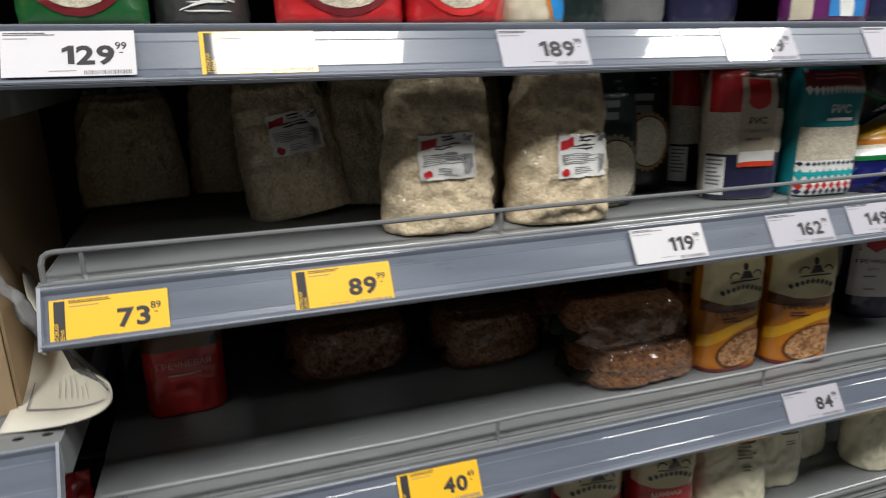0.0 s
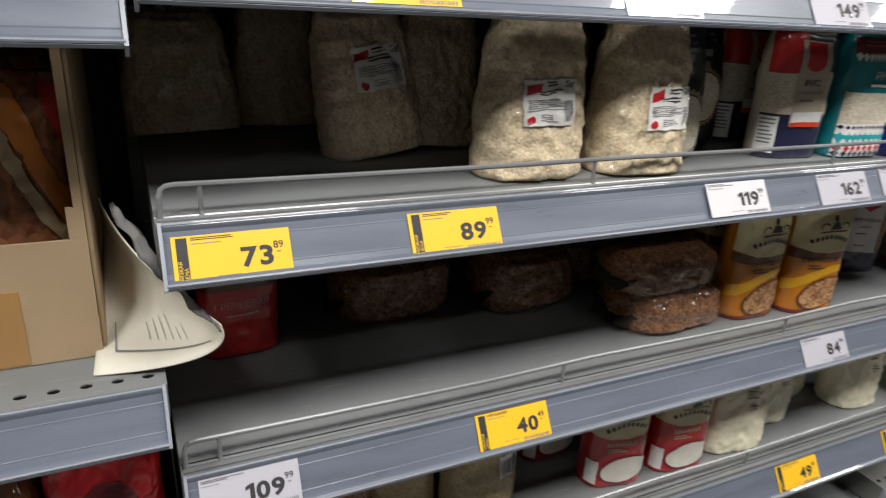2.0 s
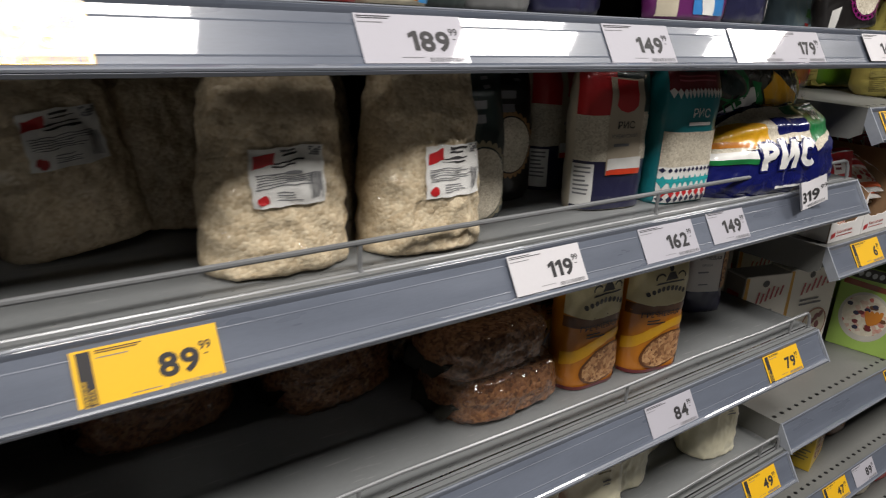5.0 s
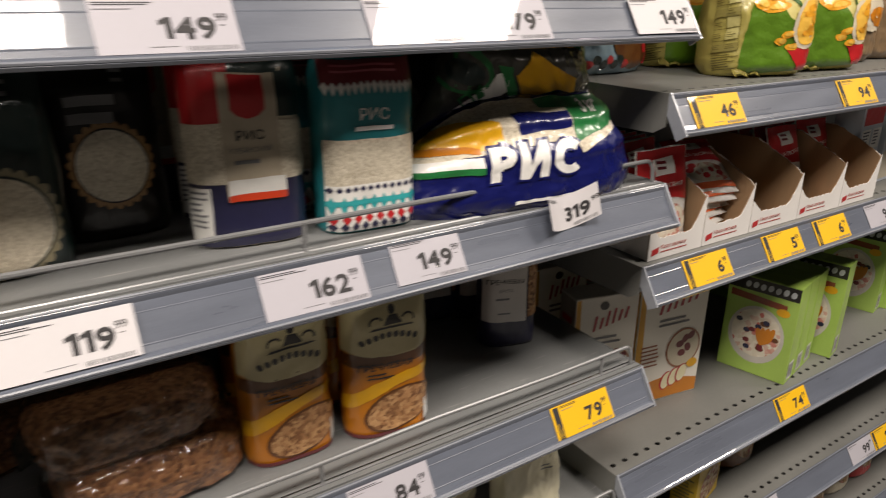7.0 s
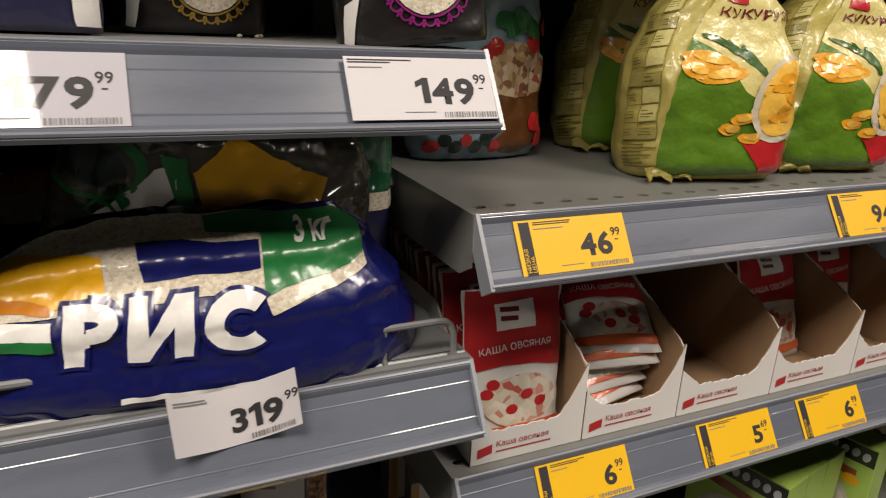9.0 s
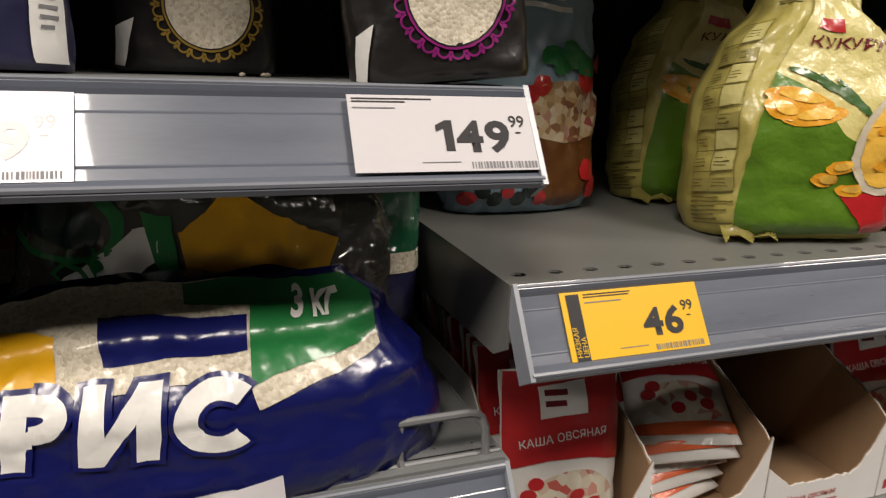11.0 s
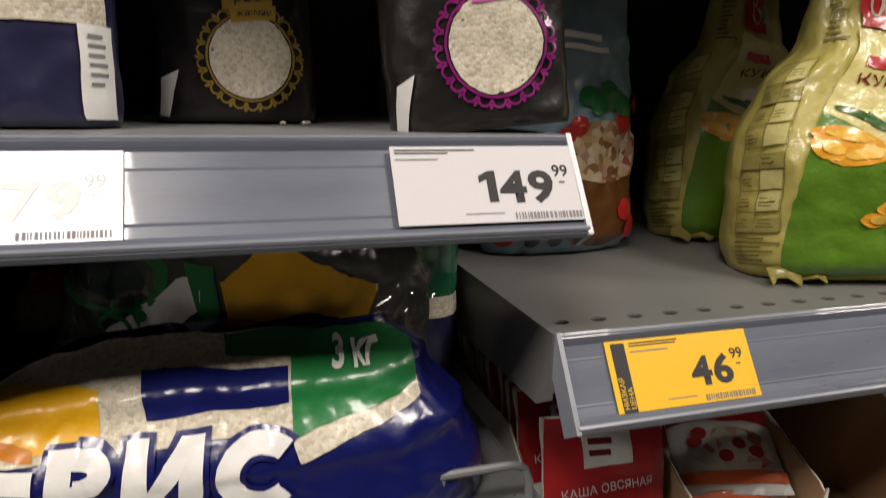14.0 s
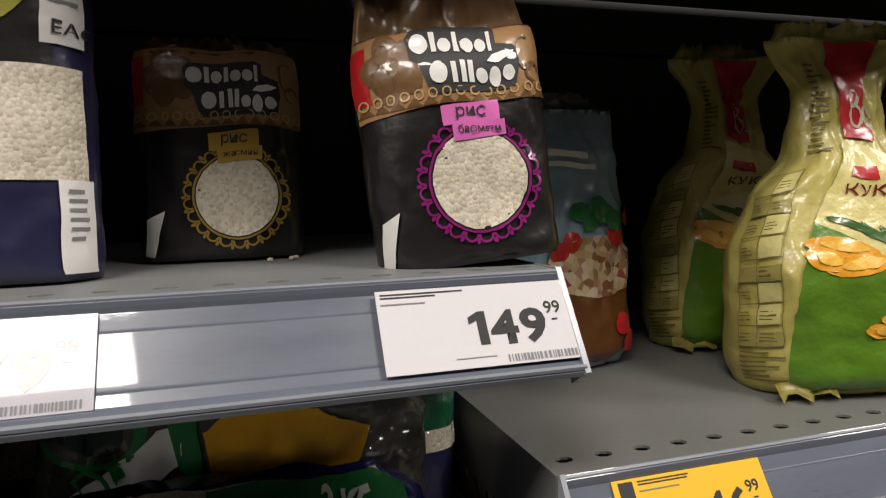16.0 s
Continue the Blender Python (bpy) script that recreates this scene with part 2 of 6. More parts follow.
def text_shape(s, size, bold=0.0):
    """Vertices (x, z) and faces of a line of text, from its left end on the base line."""
    key = (s, size, bold)
    if key not in TEXTS:
        cu = bpy.data.curves.new("line", "FONT")
        cu.body, cu.size, cu.offset, cu.resolution_u = s, 1.0, bold, 3
        ob = new("line", cu)
        me = bpy.data.meshes.new_from_object(ob.evaluated_get(bpy.context.evaluated_depsgraph_get()))
        co = [(v.co.x * size * 1.4, v.co.y * size * 1.4) for v in me.vertices]
        fa = [tuple(p.vertices) for p in me.polygons]
        bpy.data.objects.remove(ob)
        bpy.data.curves.remove(cu)
        bpy.data.meshes.remove(me)
        TEXTS[key] = (co, fa)
    return TEXTS[key]


def width_of(shape):
    xs = [c[0] for c in shape[0]]
    return max(xs) - min(xs)


# every line that can be read, made while the scene is still empty
for s in "129 96 189 149 162 179 73 89 119 319 109 40 84 79 49 46 94 6 5 74 54 47 99".split():
    for ch in s:
        text_shape(ch, 0.0165, 0.034)
    text_shape(s, 0.0065, 0.012)


class Flat:
    """A flat face to print on: x to its right, z up, on the plane given by m."""
    def __init__(self, m=None):
        self.m = m or Matrix()
        self.cell = 0

    def at(self, x, z, off):
        return self.m @ Vector((x, -off, z))


def keyed(keys, v):
    for (a, p), (b, q) in zip(keys, keys[1:]):
        if v <= b:
            t = (v - a) / (b - a)
            t = t * t * (3 - 2 * t)
            return p + (q - p) * t
    return keys[-1][1]


THICK = {
    "stand": [(0, 0.72), (0.07, 1), (0.5, 0.95), (0.8, 0.62), (0.95, 0.12), (1, 0.05)],
    "full": [(0, 0.97), (0.03, 1), (0.35, 0.98), (0.7, 0.85), (0.9, 0.6), (1, 0.25)],
    "brick": [(0, 0.92), (0.04, 1), (0.8, 1), (0.96, 0.75), (1, 0.5)],
    "pillow": [(0, 0.62), (0.12, 0.97), (0.5, 1), (0.82, 0.90), (1, 0.42)],
    "slab": [(0, 0.86), (0.14, 1), (0.6, 1), (0.88, 0.92), (1, 0.62)],
    "sachet": [(0, 0.08), (0.12, 0.8), (0.45, 1), (0.8, 0.7), (0.93, 0.08), (1, 0.05)],
    "neck": [(0, 0.72), (0.05, 0.97), (0.30, 1), (0.58, 0.62), (0.76, 0.26), (1, 0.08)],
    "lying": [(0, 0.93), (0.16, 1), (0.5, 0.90), (0.8, 0.60), (1, 0.08)],
}
WIDE = {
    "stand": [(0, 0.94), (0.1, 1), (0.6, 1), (0.85, 0.97), (1, 0.98)],
    "full": [(0, 0.98), (0.04, 1.01), (0.35, 0.98), (0.62, 0.91), (0.8, 0.88), (0.92, 0.80), (1, 0.72)],
    "brick": [(0, 0.98), (0.05, 1), (0.9, 1), (1, 0.96)],
    "pillow": [(0, 0.94), (0.2, 1), (0.6, 0.97), (1, 0.78)],
    "slab": [(0, 0.93), (0.2, 1), (0.7, 0.98), (1, 0.84)],
    "sachet": [(0, 1), (0.2, 0.95), (0.8, 0.95), (1, 1)],
    "neck": [(0, 0.93), (0.08, 1), (0.38, 0.99), (0.54, 0.84), (0.68, 0.48), (0.84, 0.43), (1, 0.72)],
    "lying": [(0, 1.0), (0.2, 1), (0.5, 0.93), (0.8, 0.78), (1, 0.62)],
}


class Bag:
    """A filled bag of film: width, height, depth; base in the origin, front towards -y."""
    def __init__(self, w, h, d, kind="stand", seed=0.0, wr=0.003, square=3.0, lean=0.0):
        self.w, self.h, self.d, self.kind, self.seed, self.wr, self.square, self.lean = w, h, d, kind, seed, wr, square, lean
        self.cell = 0.0045 if wr > 0.004 else 0.006
        self.lift = 0.0017 if wr > 0.005 else 0.0010 if wr > 0.004 else 0.0004
        self.nu, self.nv = (90, 80) if kind == "lying" else (60, 54) if wr > 0.004 else (40, 36)
        if kind == "lying":
            self.cell, self.lift = 0.003, 0.0005
        self.us = [-math.cos(math.pi * i / self.nu) for i in range(self.nu + 1)]
        self.grid = None
        self.rows = {}

    def raw(self, u, v, side=-1):
        x = self.w / 2 * u * keyed(WIDE[self.kind], v)
        y = side * self.d / 2 * keyed(THICK[self.kind], v) * max(0.0, 1 - abs(u) ** self.square) ** 0.5
        k = Vector((u * self.w * 16, v * self.h * 22, self.seed + 3 * side))
        f = 0.6 * noise.noise(k) + 1.2 * (0.3 - abs(noise.noise(k * 1.7))) + 0.6 * (0.3 - abs(noise.noise(k * 3.7))) + 0.12 * noise.noise(k * 8)
        f *= self.wr
        edge = max(0.0, 1 - abs(u) ** 6)
        if self.kind == "neck":
            x += 0.004 * keyed(((0, 0), (0.34, 0), (0.72, 1), (1.01, 0.9)), v)
        if self.kind == "lying":
            v *= 1 - 0.24 * max(0.0, -u) ** 2.8
        return Vector((x + f * 0.7 * (1 if u > 0 else -1) * (abs(u) > 0.6) + self.lean * v * self.h, y + side * f * (0.25 + 0.75 * edge), v * self.h + 0.004 * v * noise.noise(k * 0.8)))

    def at(self, x, z, off):
        v = min(0.995, max(0.005, z / self.h))
        u = min(0.985, max(-0.985, x / (self.w / 2 * keyed(WIDE[self.kind], v))))
        if self.grid is None:
            self.grid = [[self.raw(q, j / self.nv) for q in self.us] for j in range(self.nv + 1)]
        fi = math.acos(-u) / math.pi * self.nu
        i, j = min(self.nu - 1, int(fi)), min(self.nv - 1, int(v * self.nv))
        s, t = (u - self.us[i]) / (self.us[i + 1] - self.us[i]), v * self.nv - j
        if self.kind == "neck":
            # the print runs round the fold on to the side of the bag
            q = x / (self.w / 2)
            q = 0.23 * (q + 1) / 0.85 if q < -0.15 else 0.23 + 0.77 * (q + 0.15) / 1.15
            fi = self.along(j, q) * (1 - t) + self.along(j + 1, q) * t
            i = min(self.nu - 1, int(fi))
            s = fi - i
        p00, p10, p01, p11 = self.grid[j][i], self.grid[j][i + 1], self.grid[j + 1][i], self.grid[j + 1][i + 1]
        n = (p10 - p00 + p11 - p01).cross(p01 - p00 + p11 - p10).normalized()
        return p00.lerp(p10, s).lerp(p01.lerp(p11, s), t) + n * (off + self.lift)

    def along(self, j, q):
        """The place on row j, counted in grid steps, at the share q of its length."""
        if j not in self.rows:
            run = [0.0]
            for a, b in zip(self.grid[j], self.grid[j][1:]):
                run.append(run[-1] + (b - a).length)
            self.rows[j] = run
        run = self.rows[j]
        want = min(0.995, max(0.005, q)) * run[-1]
        i = 0
        while i < self.nu - 1 and run[i + 1] < want:
            i += 1
        return i + (want - run[i]) / max(1e-9, run[i + 1] - run[i])

    def body(self):
        bm = bmesh.new()
        us, nu, nv = self.us, self.nu, self.nv
        rings = []
        for j in range(nv + 1):
            v = j / nv
            ring = [bm.verts.new(self.raw(u, v, -1)) for u in us] + [bm.verts.new(self.raw(u, v, 1)) for u in reversed(us[1:-1])]
            rings.append(ring)
        n = len(rings[0])
        for q, s in zip(rings, rings[1:]):
            for k in range(n):
                bm.faces.new((q[k], q[(k + 1) % n], s[(k + 1) % n], s[k]))
        for ring in (rings[0], rings[-1]):
            c = bm.verts.new(sum((v.co for v in ring), Vector()) / n)
            for k in range(n):
                bm.faces.new((c, ring[k], ring[(k + 1) % n]))
        return bm


def printed(surf, shapes, material, parent, name, label="", off=0.0007):
    """Flat shapes, each (points, faces) in the face's (x, z), laid on a surface as one mesh."""
    bm = bmesh.new()
    for co, fa in shapes:
        vs = [bm.verts.new((x, z, 0)) for x, z in co]
        for f in fa:
            if len(set(f)) > 2:
                try:
                    bm.faces.new([vs[i] for i in f])
                except ValueError:
                    pass
    bm.normal_update()
    bmesh.ops.triangulate(bm, faces=bm.faces)
    if surf.cell:
        for ax in (0, 1):
            vals = [v.co[ax] for v in bm.verts]
            lo, hi = min(vals), max(vals)
            c = math.ceil(lo / surf.cell) * surf.cell
            while c < hi:
                p, q = Vector((0, 0, 0)), Vector((0, 0, 0))
                p[ax], q[ax] = c + 1e-5, 1
                bmesh.ops.bisect_plane(bm, geom=bm.verts[:] + bm.edges[:] + bm.faces[:], plane_co=p, plane_no=q, dist=1e-6)
                c += surf.cell
    for v in bm.verts:
        v.co = surf.at(v.co.x, v.co.y, off)
    me = bpy.data.meshes.new(name)
    bm.to_mesh(me)
    bm.free()
    me.materials.append(material)
    for p in me.polygons:
        p.use_smooth = True
    ob = mesh_part(name, me, parent)
    if label:
        ob["label"] = label
    if len(shapes) > 5:
        ob["kind"] = "stuff"
    return ob


def rect(x0, x1, z0, z1):
    return [(x0, z0), (x1, z0), (x1, z1), (x0, z1)], [(0, 1, 2, 3)]


def poly(*pts):
    return list(pts), [tuple(range(len(pts)))]


def oval(cx, cz, rx, rz, n=28, lobes=0, deep=0.0, turn=0.0):
    pts = []
    n = max(n, lobes * 6)
    for i in range(n):
        a = math.tau * i / n
        k = 1 + deep * abs(math.sin(lobes * a / 2)) if lobes else 1
        x, z = rx * k * math.cos(a), rz * k * math.sin(a)
        pts.append((cx + x * math.cos(turn) - z * math.sin(turn), cz + x * math.sin(turn) + z * math.cos(turn)))
    return pts, [tuple(range(n))]


def words(s, x, z, size, bold=0.015, align="left", slant=0.0, turn=0.0):
    co, fa = text_shape(s, size, bold)
    x0 = min(c[0] for c in co)
    wide = width_of((co, fa))
    shift = {"left": 0, "center": -wide / 2, "right": -wide}[align] - x0
    ct, st = math.cos(turn), math.sin(turn)
    return [(x + (a + shift + slant * b) * ct - b * st, z + (a + shift + slant * b) * st + b * ct) for a, b in co], fa


def ring(cx, cz, rx, rz, t, a0, a1, n=22):
    """A stroke t wide along part of an oval, from a0 to a1 degrees."""
    co, fa = [], []
    for i in range(n + 1):
        a = radians(a0 + (a1 - a0) * i / n)
        co += [(cx + (rx + t / 2) * math.cos(a), cz + (rz + t / 2) * math.sin(a)), (cx + (rx - t / 2) * math.cos(a), cz + (rz - t / 2) * math.sin(a))]
    for i in range(n):
        fa.append((2 * i, 2 * i + 2, 2 * i + 3, 2 * i + 1))
    return co, fa


def tight(s, x, z, size, bold, gap):
    """Heavy figures set close together, ending at x."""
    shapes, pen = [], 0.0
    for ch in s:
        co, fa = text_shape(ch, size, bold)
        if ch == "1":
            k = max(c[1] for c in text_shape("4", size, bold)[0])
            co, fa = poly((k * 0.21, 0), (k * 0.45, 0), (k * 0.45, k), (k * 0.27, k), (0, k * 0.84), (0, k * 0.62), (k * 0.21, k * 0.73))
        lo, hi = min(c[0] for c in co), max(c[0] for c in co)
        shapes.append(([(pen + (a - lo) * 1.18, b) for a, b in co], fa))
        pen += (hi - lo) * 1.18 + gap
    pen -= gap
    return [([(x - pen + a, z + b) for a, b in co], fa) for co, fa in shapes]


def bar_rows(x0, x1, z0, z1, n, seed=0, fill=0.5):
    """Lines of small print that cannot be read, as bars."""
    r = random.Random(seed)
    step = (z1 - z0) / n
    return [rect(x0, x0 + (x1 - x0) * r.uniform(0.6, 1.0), z1 - step * (i + fill), z1 - step * i) for i in range(n)]


def barcode(x0, x1, z0, z1, seed=0):
    r = random.Random(seed)
    out, x = [], x0
    while x < x1 - 0.001:
        w = r.choice((0.0005, 0.0008, 0.0013))
        out.append(rect(x, min(x1, x + w), z0, z1))
        x += w + r.choice((0.0006, 0.001))
    return out


# ---- the setting ----
BAY = 1.33
BACK = 0.47


def plain(name, bm, material, label):
    ob = new(name, finish(bm, name, material, False))
    return tagged(ob, label, kind="structure")


FLOOR_M = paint("floor_tile", (0.15, 0.145, 0.135), 0.35, var=0.08, scale=3)
FAR_M = paint("opposite_side_tone", (0.05, 0.048, 0.045), 0.7, var=0.2, scale=4)
WALL_M = paint("wall_paint", (0.15, 0.15, 0.145), 0.7, var=0.05, scale=2)
plain("floor", box_bm(-6, 8, -3.4, 0.6, -0.1, 0.0), FLOOR_M, "pale grey tiled shop floor")
plain("ceiling", box_bm(-6, 8, -3.4, 0.6, 3.2, 3.3), WALL_M, "off-white suspended shop ceiling")
plain("wall_north", box_bm(-6, 8, 0.5, 0.6, 0.0, 3.2), STEEL_SHADED, "dark panel behind the shelving")
# added to close the aisle: dark stand-in for unseen shelving, keeps bounced light low
plain("wall_south", box_bm(-6, 8, -3.5, -3.4, 0.0, 3.2), FAR_M, "plain dark stand-in for the unseen shelving across the aisle")
plain("wall_west", box_bm(-6.1, -6, -3.4, 0.6, 0.0, 3.2), WALL_M, "plain painted wall at the aisle's end")
plain("wall_east", box_bm(8, 8.1, -3.4, 0.6, 0.0, 3.2), WALL_M, "plain painted wall at the aisle's end")

for lx in LAMP_X:
    lamp = thing("ceiling_light", pose(lx, LAMP_Y, LAMP_Z), "white linear ceiling light, switched on", "light", "lights over the aisle")
    bm = bmesh.new()
    add_box(bm, -0.35, 0.35, -0.35, 0.35, 0.012, 0.05, 0.004)
    add_box(bm, -0.35, 0.35, -0.35, -0.335, -0.005, 0.012)
    add_box(bm, -0.35, 0.35, 0.335, 0.35, -0.005, 0.012)
    part("housing", bm, WHITEBOARD, lamp)
    for q in (-0.3, 0.3):
        bm = bmesh.new()
        sweep(bm, [(q, 0, 0.05), (q, 0, 3.2 - LAMP_Z)], 0.004)
        part("hanger", bm, WIRE, lamp)

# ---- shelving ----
# near black, so the recess behind the goods has its shade in the colour
PANEL = paint("shaded_back_panel", (0.024, 0.024, 0.024), 0.6, var=0.1)


def gondola(x0, name):
    g = thing(name, pose(x0, 0, 0), "grey steel shop shelving frame, back panel darkened for shade", "shelving", "shelving bays")
    for k in range(7):
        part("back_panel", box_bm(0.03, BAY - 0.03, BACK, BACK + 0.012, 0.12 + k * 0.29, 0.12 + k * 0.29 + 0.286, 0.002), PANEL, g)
    for px in (0.0, BAY):
        bm = bmesh.new()
        add_box(bm, px - 0.014 + 0.001, px + 0.014 - 0.001, BACK - 0.022, BACK + 0.03, 0.0, 2.15, 0.002)
        for k in range(38):
            add_box(bm, px - 0.005, px + 0.005, BACK - 0.0235, BACK - 0.021, 0.2 + k * 0.05, 0.23 + k * 0.05)
        if px == 0.0 or x0 > 1:
            part("upright_post", bm, STEEL, g)
        else:
            bm.free()
    part("plinth", box_bm(0.004, BAY - 0.004, 0.03, BACK, 0.0, 0.11, 0.003), STEEL, g)


gondola(-BAY, "shelving_bay")
gondola(0.0, "shelving_bay")
gondola(BAY, "shelving_bay")

RAIL_TOP, TILT_DEG = -0.007, 32.0
RUP = Vector((0, math.sin(radians(TILT_DEG)), math.cos(radians(TILT_DEG))))
ROUT = Vector((0, -math.cos(radians(TILT_DEG)), math.sin(radians(TILT_DEG))))


def deck(bm, x0, x1, y0, y1, z, t=0.0016, r=0.0042, hy=0.031):
    """A folded steel deck with a row of punched holes along its front."""
    step = 0.0251
    n = int((x1 - x0) / step)
    step = (x1 - x0) / n
    yb = hy + 0.017
    for i in range(n):
        a, b = x0 + i * step, x0 + (i + 1) * step
        cx, cy = (a + b) / 2, hy
        outer = [(b, cy), (b, yb), (cx, yb), (a, yb), (a, cy), (a, y0), (cx, y0), (b, y0)]
        ov = [bm.verts.new((x, y, z)) for x, y in outer]
        iv = [bm.verts.new((cx + 1.35 * r * math.cos(k * math.pi / 4), cy + r * math.sin(k * math.pi / 4), z)) for k in range(8)]
        lv = [bm.verts.new((v.co.x, v.co.y, z - 0.0016)) for v in iv]
        for k in range(8):
            q = (k + 1) % 8
            bm.faces.new((ov[k], ov[q], iv[q], iv[k]))
            bm.faces.new((iv[k], iv[q], lv[q], lv[k]))
    add_box(bm, x0, x1, yb, y1, z - t, z)


def shelf(bx, z, fence=False, depth=BACK - 0.024, cheek=0.045, steel=STEEL):
    """One shelf with its price rail; a wire fence along the front where there is one."""
    x0, x1 = bx + (0.004 if bx < 1 else -0.003), bx + BAY - 0.004
    dy = SET_BACK.get(z, 0.0)
    s = thing("shelf", pose(0, 0, 0), "grey steel shelf with " + ("wire fence and " if fence else "") + "slate-blue price rail", "shelf", "shelves of the bays")
    bm = bmesh.new()
    deck(bm, x0, x1, 0.0235 if fence else 0.004 + dy, depth, z, r=0.0008 if fence else 0.0042, hy=0.031 if fence else 0.022 + dy)
    if fence:
        add_box(bm, x0, x1, 0.0080, 0.0145, z - 0.014, z + 0.0014)
        add_box(bm, x0, x1, 0.0145, 0.0235, z - 0.014, z - 0.012)
    part("deck", bm, steel, s)
    part("front_fold", box_bm(x0, x1, 0.0025 + dy, 0.0042 + dy, z - 0.036, z + 0.0004), steel, s)
    part("underside", box_bm(x0 + 0.003, x1 - 0.003, 0.050, depth, z - 0.024, z - 0.0065), STEEL_SHADED, s)
    for q0, q1 in ((x0 - 0.002, x0), (x1, x1 + 0.002)):
        bm = bmesh.new()
        pts = [(0.0025 + dy, z + 0.0006), (0.0025 + dy, z - cheek + 0.01), (0.02 + dy, z - cheek), (depth, z - cheek - 0.01), (depth, z + 0.0006)]
        a = [bm.verts.new((q0, y, w)) for y, w in pts]
        b = [bm.verts.new((q1, y, w)) for y, w in pts]
        for i in range(5):
            bm.faces.new((a[i], a[(i + 1) % 5], b[(i + 1) % 5], b[i]))
        bm.faces.new(a)
        bm.faces.new(b)
        part("side_plate", bm, steel, s)
    # price rail: tilted channel with rounded lips
    o = Vector((0, 0.0005 + dy, z + RAIL_TOP))
    def pt(up, out):
        v = o + RUP * up + ROUT * out
        return (v.y, v.z)
    prof = [pt(0.006, -0.001), pt(0.0075, 0.001), pt(0.007, 0.0032), pt(0.004, 0.0036), pt(0.002, 0.0022), pt(0.0, 0.0004),
            pt(-0.0075, 0.0), pt(-0.0082, 0.0002), pt(-0.0090, 0.0), pt(-0.021, 0.0), pt(-0.0335, 0.0), pt(-0.0343, 0.00025), pt(-0.0352, 0.0), pt(-0.0405, 0.0004),
            pt(-0.0425, 0.0026), pt(-0.0455, 0.0042), pt(-0.0485, 0.0038), pt(-0.0500, 0.0012), pt(-0.0490, -0.0016), pt(-0.040, -0.0030), pt(0.0, -0.0028)]
    rail = part("price_rail", extrude_profile(prof, x0 + 0.001, x1 - 0.001), RAIL, s)
    bm = bmesh.new()
    sweep(bm, [(x0 + 0.001, *pt(0.0055, 0.0030)), (x1 - 0.001, *pt(0.0055, 0.0030))], 0.0013, 6)
    part("upper_lip", bm, RAIL_EDGE, rail)
    bm = bmesh.new()
    sweep(bm, [(x0 + 0.001, *pt(-0.0462, 0.0042)), (x1 - 0.001, *pt(-0.0462, 0.0042))], 0.0016, 6)
    part("lower_lip", bm, RAIL_EDGE, rail)
    for q in (x0, x1 - 0.0015):
        part("end_cap", extrude_profile([pt(0.0075, 0.0042), pt(-0.0495, 0.0050), pt(-0.0495, -0.012), pt(0.006, -0.012)], q - 0.0008, q + 0.0022), LIP, rail)
    if fence:
        f = thing("wire_fence", pose(0, 0, 0), "bent zinc-grey wire fence", "fence")
        f.parent = s
        del f["label"], f["category"]
        bm = bmesh.new()
        y, top = 0.019, z + 0.0285
        def loop(x, sgn):
            return [(x, y - 0.004, z - 0.002), (x, y - 0.002, top - 0.010), (x + sgn * 0.002, y, top - 0.004), (x + sgn * 0.006, y, top - 0.001), (x + sgn * 0.012, y, top)]
        pts = loop(x0 + 0.003, 1) + [(x0 + BAY * k / 8, y + 0.0015 * math.sin(k * 2.1 + z * 9), top - 0.0008 * (k % 3)) for k in range(1, 8)] + loop(x1 - 0.010, -1)[::-1]
        sweep(bm, pts, 0.0027)
        part("top_wire", bm, WIRE, f)
        bm = bmesh.new()
        sweep(bm, [(x0 - 0.002, 0.0190, z - 0.0004), (x1 + 0.001, 0.0190, z - 0.0004)], 0.0021)
        part("bottom_wire", bm, WIRE, f)
        for k, px in enumerate((0.040, 0.455, 0.856, 1.262)):
            bm = bmesh.new()
            sweep(bm, [(bx + px, y, top), (bx + px, y + 0.0005, z + 0.004), (bx + px + 0.001, 0.0155, z - 0.004)], 0.0023)
            part("post", bm, WIRE, f)
    return s


LEVEL_A = (1.352, 1.130, 0.868, 0.622, 0.36)
LEVEL_B = (1.240, 1.010, 0.666, 0.415, 0.16)
LEVEL_L = (1.322, 0.977, 0.690, 0.40)
# how far the front of a shelf stands back from the bays' common line
SET_BACK = {1.352: 0.008, 1.130: 0.002, 0.868: 0.002, 1.240: 0.011, 1.010: 0.021, 0.666: 0.023, 0.415: 0.023, 0.16: 0.023}
for z, f in zip(LEVEL_A, (False, True, True, True, False)):
    shelf(0.0, z, f)
for z in LEVEL_B:
    shelf(BAY, z, False, cheek=0.05, steel=STEEL_B)
for z in LEVEL_L:
    shelf(-BAY, z, False)
# shelves above the view
for bx in (-BAY, 0.0, BAY):
    shelf(bx, 1.665 if bx == 0.0 else 1.65, False)

# ---- price tags ----
TAG_H = 0.0412
INK_DRY = paint("dry_black_ink", (0.028, 0.026, 0.028), 0.7)


